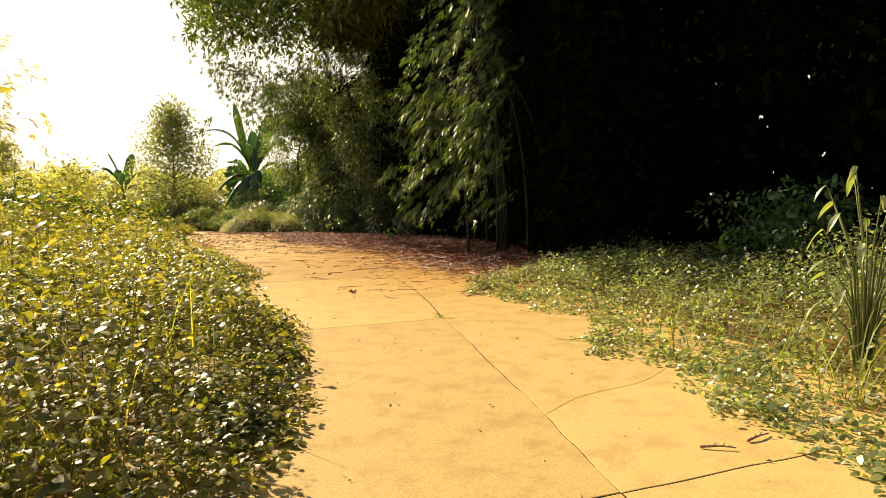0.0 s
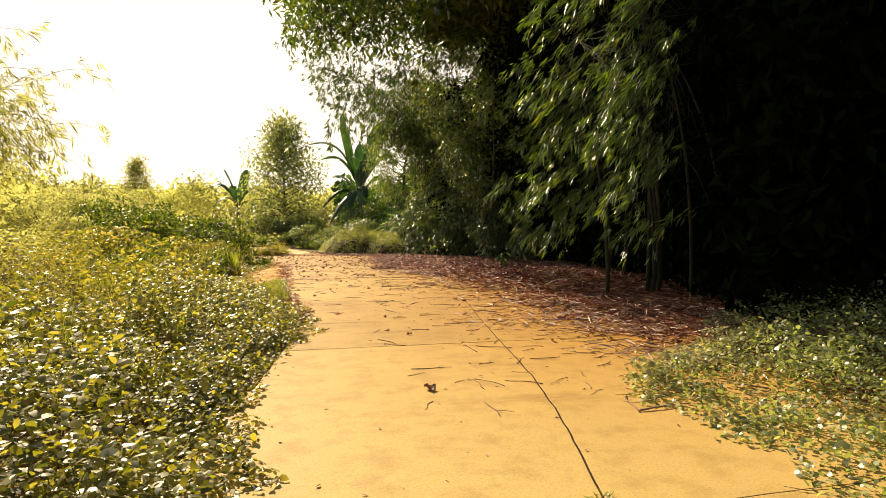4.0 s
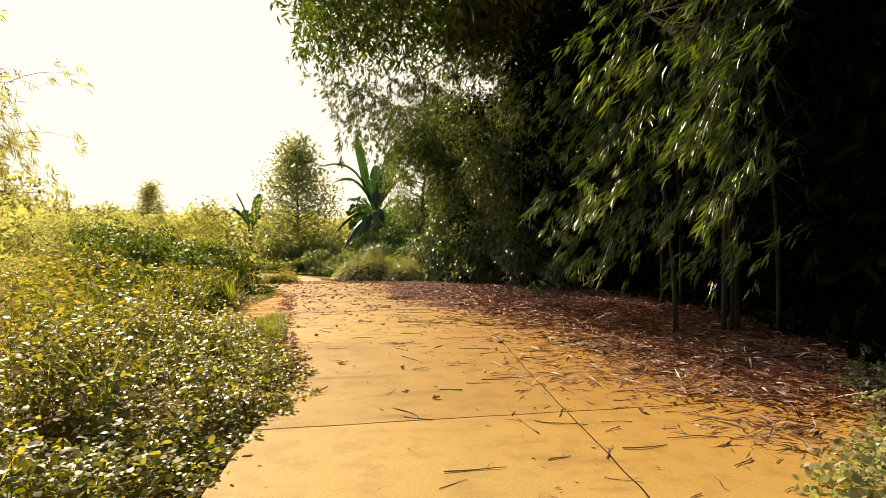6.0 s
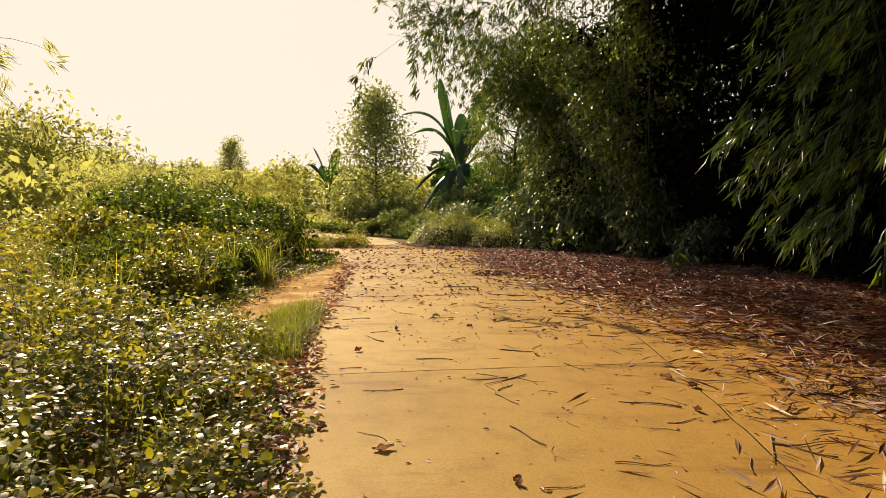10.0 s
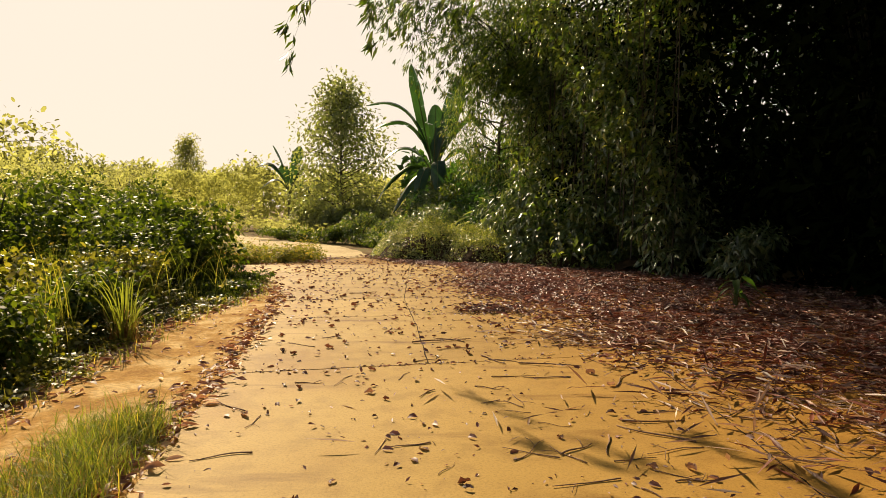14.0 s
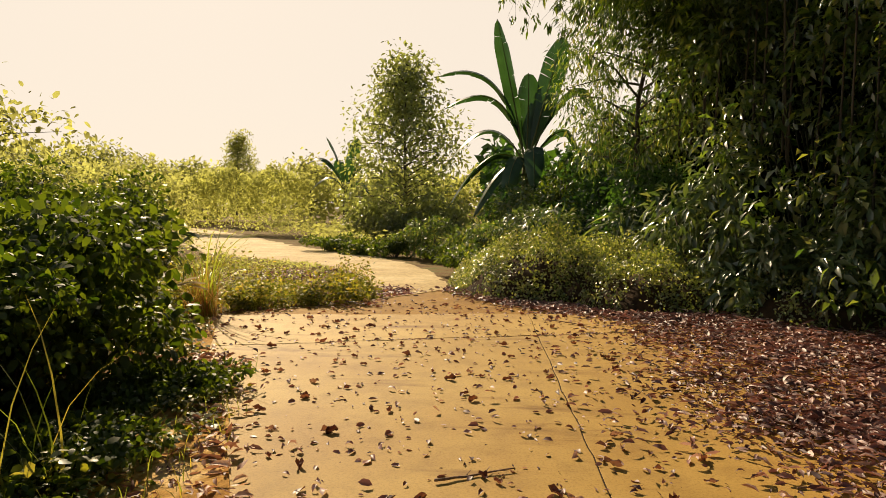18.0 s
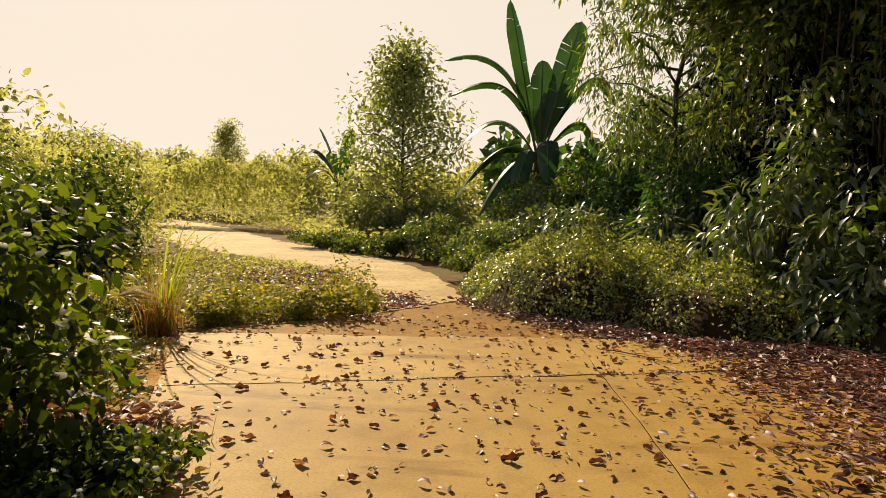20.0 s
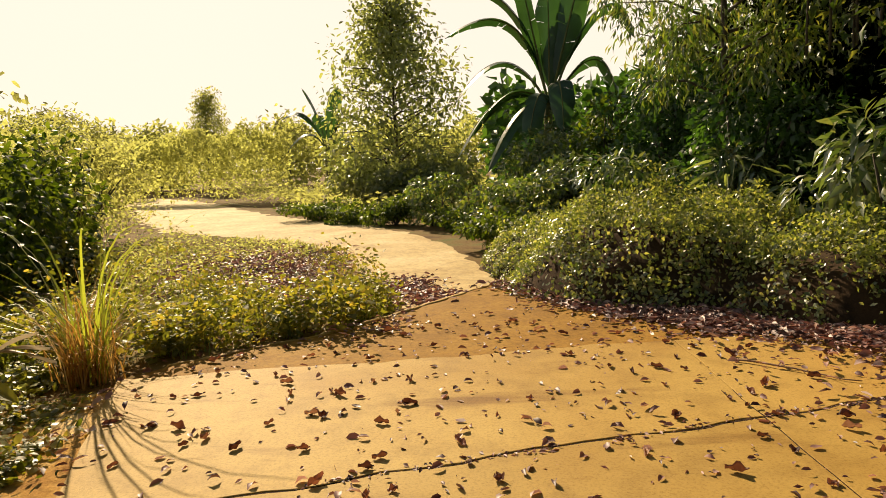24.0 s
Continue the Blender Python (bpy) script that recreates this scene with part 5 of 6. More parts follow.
curtain_bamboo((7.6, 11.6), 9, 285, by_the_road, "dense bamboo clump with sunlit sprays drooping over the road edge", 0.2)
curtain_bamboo((9.0, 15.4), 8, 130, over_the_litter, "bamboo clump whose sprays hang low over the leaf litter", 0.24)


def overhanging_bamboo():
    """Long culms that bow right over the road and let single sprays hang from their tips."""
    at = np.array([10.6, 23.0])
    top = new("bamboo_clump")
    top.location = (at[0], at[1], float(ground_z(*at)))
    tagged(top, "bamboo culms bowing over the road with hanging sprays", "bamboo")
    boughs, foliage = Pile(), Pile()
    t = np.linspace(0, 1, 16)
    for tip in [(-1.0, 19.8, 4.8), (-0.1, 19.1, 4.9), (0.9, 18.2, 5.2), (1.9, 19.6, 5.5), (0.4, 21.8, 5.7)]:
        d = np.array(tip) - np.array([at[0], at[1], 0])
        pts = np.column_stack([d[0] * t ** 1.7, d[1] * t ** 1.3 + 0.2 * np.sin(3 * t), 10.2 * np.sin(np.pi * 0.5 * np.minimum(1, t * 1.35)) ** 0.9 + (d[2] - 10.2) * t ** 3.2])
        pts[0, 2] = -0.1
        c = Pile()
        c.add(*tube(pts, 0.035 * (1 - 0.93 * t), 6))
        c.make("culm", CULM, top, True)
        for k in range(11):
            a = pts[-1 - k // 3]
            e = a + np.array([rng.uniform(-0.45, 0.4), rng.uniform(-0.4, 0.4), -rng.uniform(0.3, 1.2)])
            m = (a + e) / 2 + np.array([-0.15, 0, 0.2])
            q = np.linspace(0, 1, 6)[:, None]
            br = (1 - q) ** 2 * a + 2 * q * (1 - q) * m + q ** 2 * e
            boughs.add(*tube(br, np.linspace(0.004, 0.0015, 6), 3))
            for w in rng.uniform(0.3, 1.0, 5):
                v = min(int(w * 5), 4)
                o = br[v] + (br[v + 1] - br[v]) * (w * 5 - v)
                n = int(rng.integers(3, 7))
                A = rand_unit(n) * 0.5 + np.array([-0.3, -0.1, -0.8])
                L = 0.22 * rng.uniform(0.6, 1.2, n)
                foliage.add(*leaves(o + rng.normal(size=(n, 3)) * 0.03, A, rand_unit(n), L, L * 0.2, 0.12))
    tagged(boughs.make("branching", CULM, top), kind="stuff")
    tagged(foliage.make("foliage", BAMBOO_LEAF, top), kind="stuff")


overhanging_bamboo()
bamboo("bamboo_clump", (6.6, 30.4), 12, 14.0, 8.6, 380, (-1.0, -0.4), "bamboo clump with thin sprays hanging over the bend", low=-3.0, leaf=0.22, drop=4.5, first=4.5, inner=0.05, slope=1.4, ratio=0.22, per=7, thick=0.024, west=-2.9, floor=5.4)
bamboo("bamboo_clump", (9.0, 34.4), 12, 12.5, 7.0, 240, (-1.0, -0.1), "bamboo clump standing behind the shrubs", low=1.0, leaf=0.26, drop=6.0, first=5.0, inner=0.02, slope=0.5, ratio=0.2, per=8, thick=0.03)
bamboo("bamboo_clump", (-9.6, 14.4), 8, 6.6, 4.0, 170, (1.0, -0.05), "bamboo clump in haze-paled leaf colour drooping over the field weeds", low=2.3, drop=2.8, leaf=0.26, mat=HAZE_LEAF, thick=0.018, east=-3.9)


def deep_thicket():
    """Dense growth behind the bamboo that shuts out the light, coloured near-black as shade."""
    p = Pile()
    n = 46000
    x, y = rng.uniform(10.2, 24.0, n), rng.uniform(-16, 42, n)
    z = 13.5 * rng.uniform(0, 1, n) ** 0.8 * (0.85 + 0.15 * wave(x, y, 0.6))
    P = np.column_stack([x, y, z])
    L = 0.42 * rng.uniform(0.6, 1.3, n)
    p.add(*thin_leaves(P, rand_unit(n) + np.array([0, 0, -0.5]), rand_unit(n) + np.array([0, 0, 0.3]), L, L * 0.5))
    # leaf roof added to block the sun over the thicket
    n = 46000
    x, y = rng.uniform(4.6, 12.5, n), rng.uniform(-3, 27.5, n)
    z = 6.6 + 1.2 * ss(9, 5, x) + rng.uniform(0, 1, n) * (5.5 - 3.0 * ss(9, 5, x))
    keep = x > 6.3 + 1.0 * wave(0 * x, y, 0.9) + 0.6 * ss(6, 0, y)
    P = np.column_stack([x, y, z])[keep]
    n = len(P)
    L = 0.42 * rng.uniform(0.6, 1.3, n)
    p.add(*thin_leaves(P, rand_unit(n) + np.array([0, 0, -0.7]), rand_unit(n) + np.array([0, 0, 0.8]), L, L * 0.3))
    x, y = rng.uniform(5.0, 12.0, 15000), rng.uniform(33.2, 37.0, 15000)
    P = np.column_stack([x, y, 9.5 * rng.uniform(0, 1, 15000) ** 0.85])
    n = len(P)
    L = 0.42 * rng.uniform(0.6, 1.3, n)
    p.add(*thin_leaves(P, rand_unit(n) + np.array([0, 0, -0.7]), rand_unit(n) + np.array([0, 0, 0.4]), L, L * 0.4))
    # near-black leaves added at the bamboo's foot, where only shade shows
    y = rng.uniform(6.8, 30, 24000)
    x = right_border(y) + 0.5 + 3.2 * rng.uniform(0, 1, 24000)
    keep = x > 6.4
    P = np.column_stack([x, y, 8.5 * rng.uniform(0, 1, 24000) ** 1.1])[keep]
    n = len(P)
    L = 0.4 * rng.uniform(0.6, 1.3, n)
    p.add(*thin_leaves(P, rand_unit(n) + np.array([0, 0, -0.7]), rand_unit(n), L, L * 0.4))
    # more near-black leaves added to plug gaps further back
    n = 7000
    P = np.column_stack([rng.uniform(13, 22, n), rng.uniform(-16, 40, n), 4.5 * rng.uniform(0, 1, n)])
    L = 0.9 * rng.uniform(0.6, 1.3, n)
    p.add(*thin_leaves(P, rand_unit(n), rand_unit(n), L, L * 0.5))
    tagged(p.make("thicket", SHADE), "thicket behind the bamboo in near-black leaves that stand in for shade", "thicket", kind="stuff")
    # high crowns over the road edge, added mostly out of view to cast shade
    p = Pile()
    n = 46000
    x, y = rng.uniform(-3.2, 10.0, n), rng.uniform(11, 31, n)
    z = 9.4 + 4.4 * rng.uniform(0, 1, n)
    keep = (x > 1.4 - 3.4 * ss(18.0, 22, y) + 1.0 * wave(0 * x, y, 0.9)) & (wave(x, y, 1.5, 3) > -0.4)
    P = np.column_stack([x, y, z])[keep]
    n = len(P)
    L = 0.4 * rng.uniform(0.6, 1.3, n)
    p.add(*thin_leaves(P, rand_unit(n) + np.array([0, 0, -0.7]), rand_unit(n) + np.array([0, 0, 0.4]), L, L * 0.3))
    n = 6500
    P = np.column_stack([rng.uniform(3.2, 6.4, n), rng.uniform(16.5, 24, n), rng.uniform(8.6, 11, n)])
    L = 0.42 * rng.uniform(0.6, 1.3, n)
    p.add(*thin_leaves(P, rand_unit(n) + np.array([0, 0, -0.7]), rand_unit(n) + np.array([0, 0, 0.6]), L, L * 0.34))
    tagged(p.make("shade_crowns", BAMBOO_LEAF), "high bamboo tops added mostly out of view to shade the road edge", "bamboo", kind="stuff")


deep_thicket()


# ---- single plants
def grass_clump(at, h, n, label, width=0.03, spread=0.75, dead=2):
    """A tuft whose long blades arch out from one foot."""
    top = new("grass_clump")
    top.location = (at[0], at[1], float(ground_z(at[0], at[1])))
    tagged(top, label, "grass")
    for i in range(n):
        ang, r = rng.uniform(0, 2 * np.pi), 0.12 * rng.uniform() ** 0.5
        k = h * rng.uniform(0.35, 1.05)
        out = k * rng.uniform(0.1, spread)
        t = np.linspace(0, 1, 8)[:, None]
        d, sd = np.array([math.cos(ang), math.sin(ang), 0]), np.array([-math.sin(ang), math.cos(ang), 0])
        c = d * (r + out * t ** 1.8) + np.array([0, 0, 1.0]) * (k * (1.25 * t - 0.55 * t ** 2.6)) - np.array([0, 0, 0.02])
        w = width * 0.5 * np.clip(0.35 + 2.2 * t, 0, 1) * (1 - t) ** 0.5
        V = np.stack([c - sd * w, c + np.array([0, 0, -0.25]) * w, c + sd * w], 1).reshape(-1, 3)
        F = []
        for q in range(7):
            o = 3 * q
            F += [(o, o + 1, o + 4), (o, o + 4, o + 3), (o + 1, o + 2, o + 5), (o + 1, o + 5, o + 4)]
        mesh_object("blade", V, F, GRASS, top)
    p = Pile()
    m = dead * n
    blades(p, rng.normal(size=m) * 0.09, rng.normal(size=m) * 0.09, h * rng.uniform(0.15, 0.6, m), width * 0.5, 1.0)
    p.v = [v - np.array([0, 0, -0.05], np.float32) for v in p.v]
    tagged(p.make("dry_foot", STRAW, top), "dead straw-coloured blades at the foot", kind="stuff")


grass_clump((-4.2, 25.95), 1.9, 34, "tall yellow-green grass tuft with a dry foot", 0.026, 0.72, 5)
grass_clump((3.2, -2.9), 1.25, 13, "tall tuft of green grass by the creepers", 0.013)
grass_clump((-1.7, 6.3), 1.1, 40, "tuft of pale grass among the weeds", 0.02)
grass_clump((-2.6, 16.6), 1.1, 50, "tuft of green grass behind the shoulder", 0.02)
grass_clump((-3.1, 14.6), 1.2, 50, "tuft of green grass behind the shoulder", 0.02)


def leafy_plant(name, at, h, n, leaf, ratio, mat, label, tilt=0.35):
    top = new(name)
    g = float(ground_z(at[0], at[1]))
    top.location = (at[0], at[1], g)
    tagged(top, label, "plant")
    for i in range(n):
        ang = i * 2.4
        z = h * (0.35 + 0.6 * i / n)
        e = np.array([math.cos(ang) * 0.16 * h, math.sin(ang) * 0.16 * h, z])
        st, lf = Pile(), Pile()
        L = leaf * rng.uniform(0.7, 1.2)
        A = [math.cos(ang), math.sin(ang), -tilt * rng.uniform(0.6, 1.3)]
        lf.add(*broad_leaf(e, A, [0.25 * rng.normal(), 0.25 * rng.normal(), 1], L, L * ratio))
        blade = lf.make("leaf", mat, top, True)
        st.add(*tube([(0, 0, -0.03), (e[0] * 0.35, e[1] * 0.35, z * 0.7), e], [0.012 * h ** 0.5, 0.009, 0.005], 4))
        st.make("stalk", STALK, blade)


leafy_plant("seedling", (5.6, 19.2), 0.62, 9, 0.34, 0.28, BUSH, "small seedling with long leaves in the litter")
leafy_plant("broadleaf_plant", (6.7, 24.3), 1.6, 24, 0.42, 0.42, SHRUB, "broad-leaved plant at the edge of the litter", 0.9)
leafy_plant("sapling", (7.1, 25.2), 3.4, 34, 0.38, 0.3, SHRUB, "slender sapling with drooping leaves by the litter", 1.2)
leafy_plant("broadleaf_plant", (-4.5, 24.95), 0.9, 6, 0.3, 0.62, TALL_WEED, "plant with large rounded bright green leaves", 0.1)
leafy_plant("strap_plant", (2.7, 30.9), 1.9, 16, 0.6, 0.12, CREEPER, "upright plant with pale strap-shaped leaves", 0.2)

leafy_plant("tall_weed", (3.75, -2.55), 1.9, 26, 0.17, 0.3, CREEPER, "tall pale green weed with drooping leaves among the creepers", 0.8)
bush("verge_bush", (8.9, 2.6), 2.3, 1.5, 0.16, 2600, BUSH, "dark green bush behind the creepers", group="verge bushes", lumps=20)


def joint_tuft(x, y, h, n):
    """A small tuft of grass rooted in an open joint."""
    top = new("joint_weed")
    top.location = (x, y, 0.0)
    tagged(top, "small yellow-green weed growing from a slab joint", "weed", "weeds in the joints")
    for k in range(n):
        ang, L = rng.uniform(0, 2 * np.pi), h * rng.uniform(0.6, 1.2)
        pl = Pile()
        d = np.array([math.cos(ang), math.sin(ang), rng.uniform(0.4, 1.4)])
        pl.add(*broad_leaf((0.01 * d[0], 0.01 * d[1], -0.004), d, (-d[0], -d[1], 1.0), L, L * 0.16, 0.3, 0.2))
        pl.make("blade", GRASS, top, True)


for x, y, h, n in [(1.66, 1.47, 0.11, 11), (1.72, 1.62, 0.07, 7), (1.5, 0.3, 0.06, 6), (2.31, 6.35, 0.07, 7), (2.2, 5.3, 0.05, 5), (0.8, 18.45, 0.07, 6)]:
    joint_tuft(x, y, h, n)

# pale dry banana leaf lying over the weeds
dl = Pile()
for dx, dy, dz, L in [(1, 0.1, 0.55, 0.26), (1, -0.25, 0.2, 0.4), (1, -0.3, 0.02, 0.46), (-0.6, -0.6, 0.1, 0.2)]:
    dl.add(*broad_leaf((-4.0, 24.75, 0.55), (dx, dy, dz), (0.0, 0.25, 1), L, 0.065, 0.08, 0.3))
tagged(dl.make("dry_leaf_fan", DRY_PALE, None, True), "pale dry leaf fan resting on the verge weeds", "dry leaf")


# ---------------------------------------------------------------- litter
APRON_X = [-3.8, -3.45, -3.0, -2.6, -2.1, -1.7, -1.25, -0.9, -0.6, 0.2, 1.2]
APRON_Y = [26.25, 26.5, 26.85, 27.15, 27.75, 28.3, 28.95, 29.35, 29.55, 29.4, 28.6]


def litter():
    def lay(pile, x, y, L, ratio, curl, top=0.004, hump=0.03, fine=False):
        n = len(x)
        on = (x > slab_left(y)) & (x < slab_right(y)) & (y < 26.4)
        low = (y > ROWS[10](x)) & (y < np.interp(x, APRON_X, APRON_Y)) & (x > -3.8) & (x < 1.4)
        z = np.where(on, 0.0, np.where(low, -0.028, ground_z(x, y))) + top + rng.uniform(0, hump, n)
        A = rand_unit(n)
        A[:, 2] *= 0.12
        N = np.array([0, 0, 1.0]) + 0.75 * rand_unit(n)
        P = np.column_stack([x, y, z])
        pile.add(*(curled_leaves(P, A, N, L, L * ratio) if fine else thin_leaves(P, A, N, L, L * ratio, 0.3)))

    p = Pile()
    # narrow bamboo leaves and sheaths, heaped towards the thicket
    x, y = scatter(140000, 1.0, 10.5, 3, 29)
    s = x - litter_edge(y)
    w = ss(-0.2, 2.0, s + 0.45 * wave(x, y, 1.6, 3)) * (0.45 + 0.55 * ss(-0.3, 0.5, wave(x, y, 2.1, 6)) * (0.4 + 0.6 * ss(-0.4, 0.4, wave(x, y, 5.1, 1))))
    keep = (rng.uniform(0, 1, len(x)) < w) & (x < right_border(y) + 2.5) & ((y < 18.5) | (rng.uniform(0, 1, len(x)) < 0.25))
    x, y = x[keep], y[keep]
    lay(p, x, y, rng.uniform(0.08, 0.28, len(x)), 0.12, 0.08, hump=0.09)
    tagged(p.make("bamboo_litter", BAMBOO_DRY), "deep red-brown litter of narrow dry bamboo leaves", "leaf litter", kind="stuff")
    p = Pile()
    # broad curled leaves further on
    x, y = scatter(130000, -1.0, 9.0, 15, 29.5)
    s = x - litter_edge(y)
    w = (0.12 + 0.88 * ss(0.1, 2.3, s + 1.0 * wave(x, y, 1.1, 5))) * ss(-0.6, 0.5, s + 0.4 * wave(x, y, 1.7, 3)) * (0.15 + 0.85 * ss(-0.1, 0.45, wave(x, y, 2.6, 2))) * ss(14.0, 17.5, y)
    keep = (rng.uniform(0, 1, len(x)) < w) & (x < right_border(y) + 1.2)
    x, y = x[keep], y[keep]
    lay(p, x, y, rng.uniform(0.045, 0.12, len(x)), 0.4, -0.2, hump=0.07, fine=True)
    for cx, cy, rx, ry, n in [(3.3, 23.6, 0.9, 1.1, 2200), (2.9, 19.6, 0.55, 0.3, 700), (1.9, 22.6, 0.45, 0.6, 500), (2.4, 21.2, 0.5, 0.7, 1300), (2.7, 24.6, 0.7, 0.7, 1100), (3.9, 22.3, 0.7, 0.35, 800), (4.3, 25.4, 1.0, 0.8, 800), (2.6, 21.7, 0.5, 0.5, 260), (4.7, 20.8, 0.9, 1.0, 800), (1.75, 18.8, 0.28, 0.16, 420), (2.1, 20.4, 0.35, 0.15, 260), (2.6, 21.6, 0.8, 0.35, 900), (3.2, 18.2, 0.4, 0.2, 130), (5.6, 18.6, 1.1, 0.7, 700), (0.4, 28.0, 0.45, 0.25, 300), (1.6, 26.8, 0.6, 0.3, 600), (2.8, 26.0, 0.7, 0.35, 700)]:
        x, y = cx + rx * rng.normal(size=n), cy + ry * rng.normal(size=n)
        lay(p, x, y, rng.uniform(0.045, 0.12, n), 0.4, -0.2, hump=0.08, fine=True)
    tagged(p.make("leaf_litter", DRY), "brown litter of broad curled dry leaves", "leaf litter", kind="stuff")
    # pale sheaths and straw in loose heaps
    p = Pile()
    for cx, cy, rx, ry, n in [(4.4, 6.8, 0.55, 0.2, 420), (3.7, 5.4, 0.35, 0.2, 90), (5.2, 7.6, 0.6, 0.3, 300), (2.8, 16.75, 0.5, 0.28, 420), (4.2, 9.6, 0.6, 0.35, 300), (4.7, 10.4, 1.1, 0.5, 450), (5.4, 12.2, 1.3, 0.7, 450), (4.0, 8.2, 0.9, 0.4, 380), (5.6, 9.0, 0.8, 0.7, 700), (4.4, 14.0, 1.3, 0.6, 500), (3.0, 7.4, 0.5, 0.25, 80), (3.6, 17.2, 0.9, 0.4, 260), (5.2, 17.0, 1.2, 0.6, 420)]:
        x, y = cx + rx * rng.normal(size=n), cy + ry * rng.normal(size=n)
        lay(p, x, y, rng.uniform(0.1, 0.36, n), 0.07, 0.0, hump=0.07)
    tagged(p.make("bamboo_straw", SHEATH), "loose heaps of pale dry bamboo sheaths on the road", "leaf litter", kind="stuff")
    p = Pile()
    # leaves caught along the slab's left edge and on the shoulder
    x, y = scatter(40000, -3.9, -0.2, 8, 25.8)
    d = slab_left(y) - x
    w = 0.85 * np.exp(-((d - 0.1) / 0.13) ** 2) + 0.07 * (d > 0) * (wave(x, y, 2.0, 8) > -0.2) + 0.35 * np.exp(-((x - weeds_edge(y)) / 0.18) ** 2)
    keep = (rng.uniform(0, 1, len(x)) < w * (1 - 0.85 * ss(21.3, 22.6, y))) & (x > weeds_edge(y) - 0.3)
    x, y = x[keep], y[keep]
    lay(p, x, y, rng.uniform(0.04, 0.14, len(x)), 0.36, -0.15, 0.0, 0.06, True)
    x, y = -3.15 + 0.28 * rng.normal(size=420), 22.9 + 0.2 * rng.normal(size=420)
    lay(p, x, y, rng.uniform(0.06, 0.17, 420), 0.4, -0.15, 0.0, 0.09, True)
    tagged(p.make("edge_litter", EDGE_DRY), "pale pinkish dry leaves heaped along the slab edge", "leaf litter", kind="stuff")
    p = Pile()
    # brown patches in the bend
    x, y = scatter(5000, -8.0, -1.6, 27, 35)
    keep = ((wave(x, y, 1.5, 5) < 0.2) & (x < -1.9 - 0.28 * (y - 28))) | ((np.abs(x + 2.0) < 0.7) & (np.abs(y - 29.2) < 0.8))
    lay(p, x[keep], y[keep], rng.uniform(0.05, 0.12, keep.sum()), 0.45, -0.15, hump=0.05, fine=True)
    for cx, cy, rx, ry, n in [(-5.2, 32.6, 0.7, 1.4, 3600), (-4.4, 30.8, 0.5, 0.5, 700), (-3.3, 29.4, 0.4, 0.3, 500), (-2.2, 30.3, 0.3, 0.45, 800), (-1.75, 29.3, 0.3, 0.35, 500)]:
        x, y = cx + rx * rng.normal(size=n), cy + ry * rng.normal(size=n)
        lay(p, x, y, rng.uniform(0.05, 0.14, n), 0.42, -0.15, hump=0.07, fine=True)
    tagged(p.make("bend_litter", DRY), "patches of brown dry leaves among the bend weeds", "leaf litter", kind="stuff")
    p = Pile()
    # under the mound
    t = rng.uniform(0, 1, 9000) ** 0.75
    x, y = -0.9 + 3.9 * t, np.interp(t, [0, 0.3, 0.62, 0.78, 1.0], [29.4, 27.75, 26.75, 26.4, 26.2])
    x, y = x + 0.22 * rng.normal(size=9000) * (0.5 + t), y + 0.2 * rng.normal(size=9000) * (0.5 + t) - 0.1 * t
    lay(p, x, y, rng.uniform(0.04, 0.1, 9000), 0.5, -0.2, hump=0.07)
    tagged(p.make("corner_litter", DRY), "brown dry leaves gathered under the creepers", "leaf litter", kind="stuff")
    # small crumbs on the slabs
    p = Pile()
    x, y = scatter(22000, -2.5, 5.0, -4, 27.5)
    d = x - litter_edge(y)
    keep = (x > slab_left(y) + 0.05) & (rng.uniform(0, 1, len(x)) < 0.04 + 0.55 * ss(3, 14, y) * ss(-4.5, 0.5, d) * (0.3 + 0.7 * (wave(x, y, 2.2, 7) > 0)))
    x, y = x[keep], y[keep]
    lay(p, x, y, rng.uniform(0.01, 0.055, len(x)), 0.36, -0.1, 0.004, 0.008)
    x, y = scatter(6500, -3.9, 5.0, 12, 28)
    keep = (x > slab_left(y) + 0.05) & (rng.uniform(0, 1, len(x)) < 0.15 + 0.5 * ss(14, 20, y))
    x, y = x[keep], y[keep]
    lay(p, x, y, rng.uniform(0.03, 0.085, len(x)), 0.6, -0.25, 0.004, 0.012, True)
    # debris caught in the open joints
    for row in (ROWS[7], ROWS[8], ROWS[9], lambda x: 18.27 + 0.22 * x):
        x = rng.uniform(-2.5, 4.5, 420)
        y = row(x) + rng.normal(size=420) * 0.02 + 0.02 * wave(x, 0 * x, 3)
        keep = (x > slab_left(y) + 0.05) & (wave(x, y, 2.0, 3) > -0.3)
        lay(p, x[keep], y[keep], rng.uniform(0.01, 0.05, keep.sum()), 0.5, -0.1, 0.001, 0.006)
    tagged(p.make("leaf_crumbs", DRY), "crumbs of dry leaf scattered over the concrete", "leaf litter", kind="stuff")


litter()


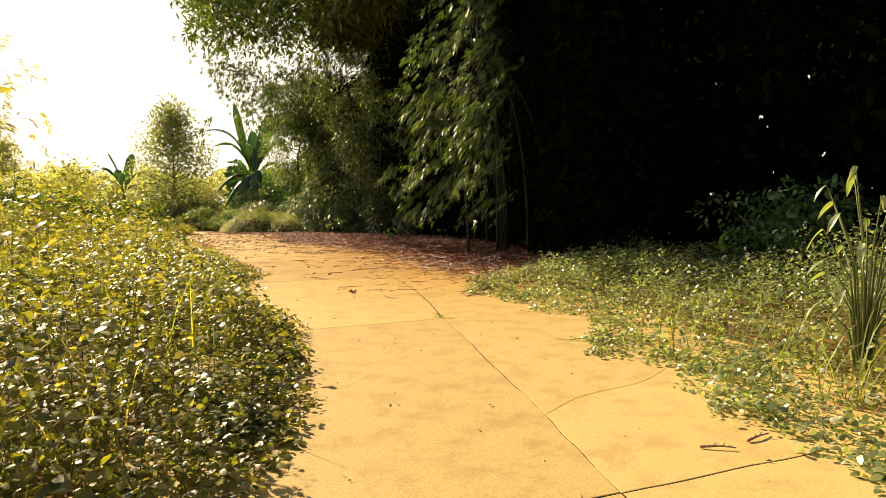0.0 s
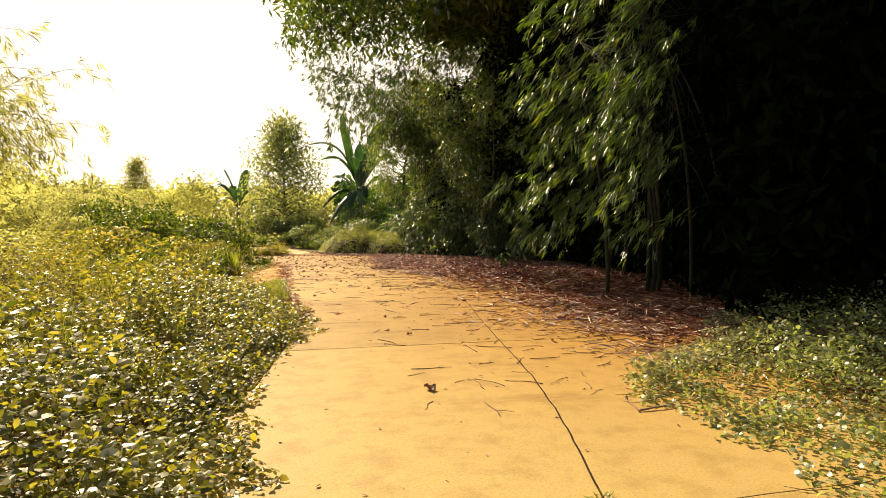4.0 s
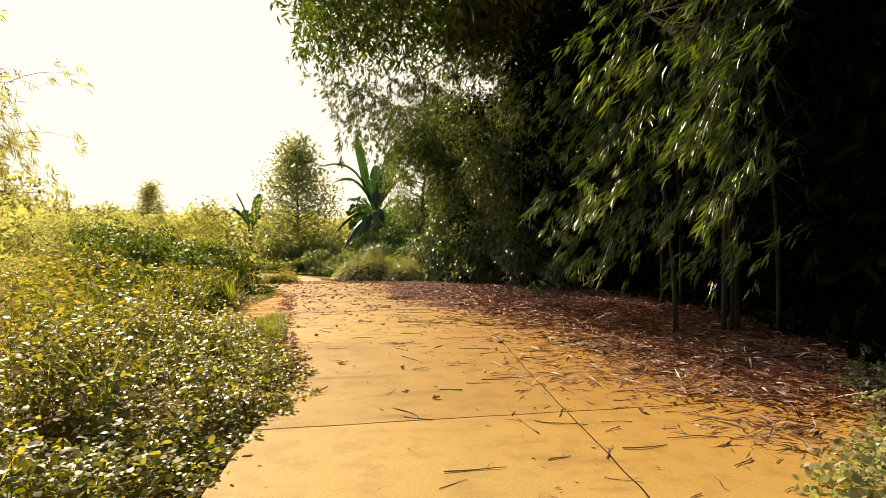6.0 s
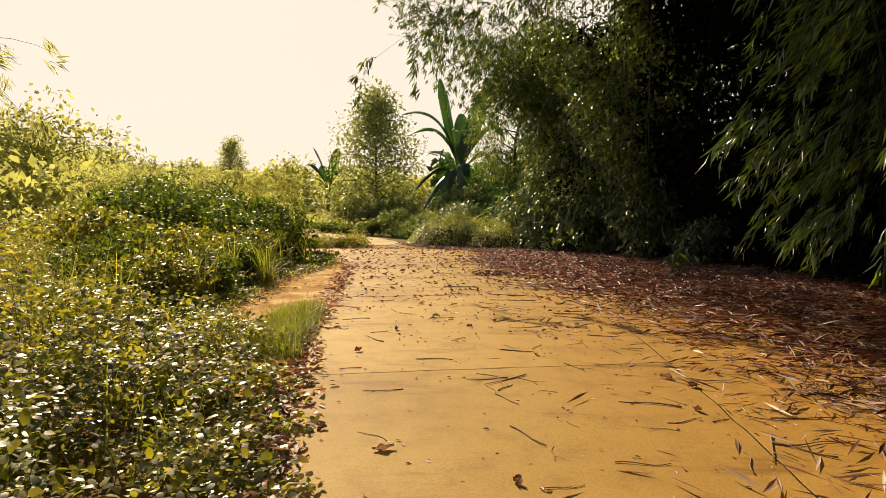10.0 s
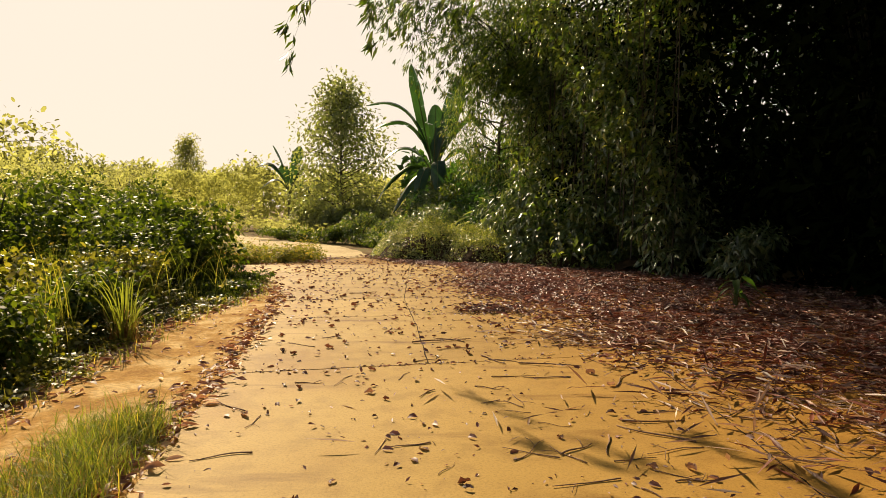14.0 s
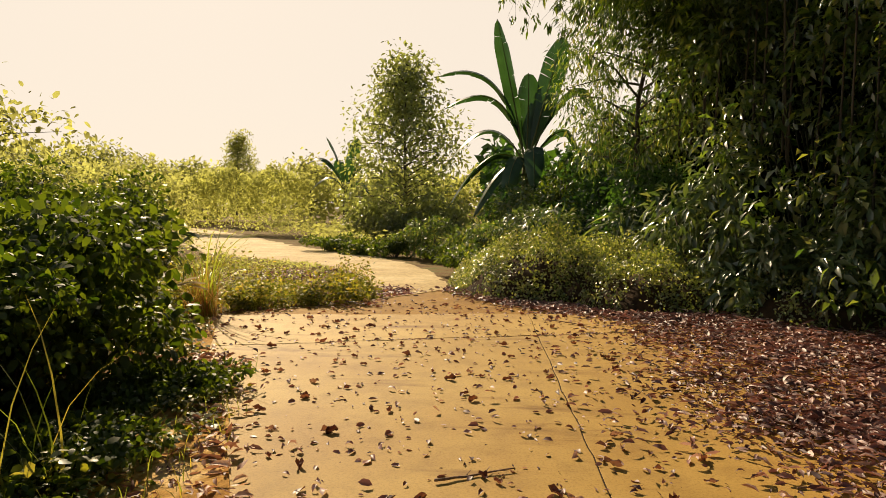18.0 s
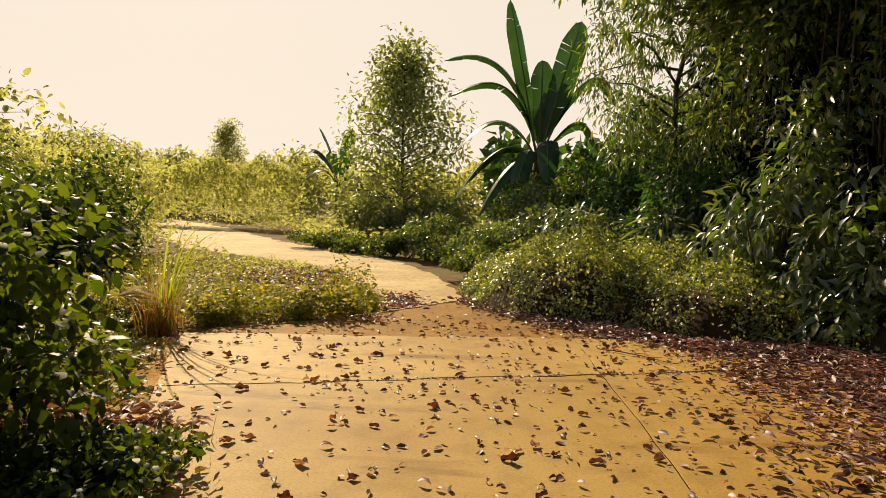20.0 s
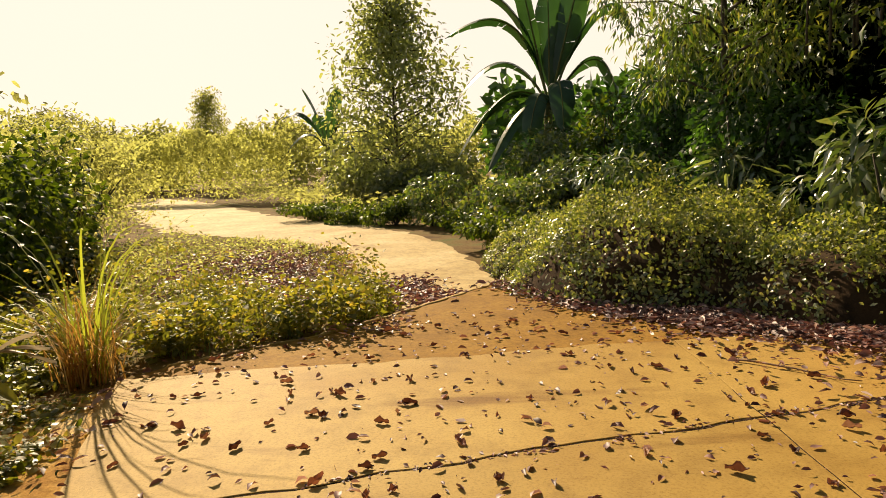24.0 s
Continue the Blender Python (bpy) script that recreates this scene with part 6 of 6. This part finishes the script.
def fallen_leaves():
    """Single curled leaves lying on the slabs."""
    kinds = []
    for k in range(11):
        bm = bmesh.new()
        n, m = 7, 4
        L, W = rng.uniform(0.075, 0.12), rng.uniform(0.05, 0.075)
        curl, roll = rng.uniform(0.12, 0.42) if k else 0.12, rng.uniform(1.0, 2.3)
        grid = []
        for i in range(n):
            t = i / (n - 1)
            w = W * 0.5 * math.sin(math.pi * min(0.97, 0.06 + 0.9 * t)) ** 0.8 * (1 + 0.14 * math.sin(11 * t + 2.3 * k))
            row = []
            for j in range(m):
                u = -1 + 2 * j / (m - 1)
                row.append(bm.verts.new((L * (t - 0.5), w * u * (1 - 0.15 * roll * abs(u)), 0.006 + L * curl * (2 * t - 1) ** 2 * 0.5 + abs(u) ** 1.6 * w * roll * 0.6 + 0.009 * math.sin(9 * t + 3 * u + k))))
            grid.append(row)
        for i in range(n - 1):
            for j in range(m - 1):
                bm.faces.new((grid[i][j], grid[i + 1][j], grid[i + 1][j + 1], grid[i][j + 1]))
        me = bpy.data.meshes.new("fallen_leaf")
        bm.to_mesh(me)
        bm.free()
        me.materials.append(FALLEN)
        kinds.append(me)
    spots = [(1.04, 4.02, 1.6), (0.2, 8.9, 1.2)]
    while len(spots) < 290:
        x, y = rng.uniform(-3.6, 4.5), rng.uniform(3, 27.4)
        d = x - float(litter_edge(y))
        if x > float(slab_left(y)) + 0.1 and d < 1.2 and rng.uniform() < 0.02 + 0.75 * float(ss(13, 20, y)) + 0.1 * float(ss(3, 12, y)):
            spots.append((x, y, rng.uniform(0.6, 1.08)))
    for i, (x, y, s) in enumerate(spots):
        ob = new("fallen_leaf", kinds[i % 11])
        z = 0.003 if y < 26.4 + 0.14 * x else -0.025
        ob.matrix_world = pose(x, y, z, rng.uniform(-14, 14), rng.uniform(-14, 14), rng.uniform(0, 360)) @ Matrix.Diagonal((s, s, s, 1))
        tagged(ob, "curled dry brown leaf lying on the concrete", "dry leaf", "fallen leaves on the road")


def twigs():
    """Bent twigs and leaf stalks lying on the slabs."""
    kinds = []
    for k in range(12):
        L = rng.uniform(0.22, 0.5)
        t = np.linspace(0, 1, 7)
        b1, b2 = rng.normal() * 0.05, rng.normal() * 0.025
        pts = np.column_stack([L * (t - 0.5), L * (b1 * np.sin(np.pi * t) + b2 * np.sin(2 * np.pi * t)), 0.004 + 0.006 * np.abs(np.sin(3.1 * t + k))])
        pl = Pile()
        pl.add(*tube(pts, np.linspace(0.0052, 0.0026, 7) * rng.uniform(0.8, 1.6), 5))
        if k % 2:
            q = pts[4]
            pl.add(*tube([q, q + np.array([0.05, 0.06, 0.01]), q + np.array([0.09, 0.12, 0.004])], [0.003, 0.0025, 0.0015], 4))
        ob = pl.make("fallen_twig", TWIG, None, True)
        kinds.append(ob.data)
        bpy.data.objects.remove(ob)
    count = 0
    while count < 290:
        x, y = rng.uniform(-0.9, 4.6), rng.uniform(3.2, 21)
        d = x - float(litter_edge(y))
        if x > float(slab_left(y)) + 0.1 and d < 1.4 and rng.uniform() < 0.15 + 0.85 * float(ss(-3.5, 0.3, d)) * float(ss(19, 12, y)):
            ob = new("fallen_twig", kinds[count % 12])
            s = rng.uniform(0.5, 1.1)
            ob.matrix_world = pose(x, y, 0.002, 0, 0, rng.normal() * 50 - 8 + (180 if rng.uniform() < 0.5 else 0)) @ Matrix.Diagonal((s, s, s, 1))
            tagged(ob, "thin dry brown twig lying on the concrete", "twig", "fallen twigs on the road")
            count += 1


fallen_leaves()
twigs()


def fallen_branches():
    """Thicker sticks with side shoots lying by the creepers and in the litter."""
    for x, y, turn, L in [(1.75, -3.2, -25, 0.2), (2.1, -3.15, 15, 0.22), (2.95, 3.2, 14, 0.55), (0.9, 16.6, 20, 0.7), (1.9, 15.5, -12, 0.6), (3.3, 21.0, -30, 0.9), (2.5, 22.6, -18, 0.7), (-0.3, 20.6, 25, 0.5), (4.0, 14.6, 5, 1.2), (3.6, 12.6, -10, 1.0), (1.0, 25.6, -40, 0.8)]:
        top = new("fallen_branch")
        top.matrix_world = pose(x, y, 0.004, 0, 0, turn)
        tagged(top, "bare brown fallen branch lying on the concrete", "branch", "fallen branches")
        t = np.linspace(0, 1, 9)
        pts = np.column_stack([L * (t - 0.5), 0.018 * L * np.sin(4.0 * t + x) + 0.007 * L * rng.normal(size=9), 0.008 + 0.01 * np.abs(np.sin(3 * t + y))])
        st = Pile()
        st.add(*tube(pts, np.linspace(0.009, 0.004, 9), 7))
        st.make("stick", TWIG, top, True)
        for k in (3, 5, 6):
            s = 1 if k % 2 else -1
            q = pts[k]
            sh = Pile()
            sh.add(*tube([q, q + np.array([0.06 * L, s * 0.05 * L, 0.01]), q + np.array([0.12 * L, s * 0.11 * L, 0.012])], [0.0045, 0.003, 0.0015], 5))
            sh.make("side_shoot", TWIG, top, True)


fallen_branches()
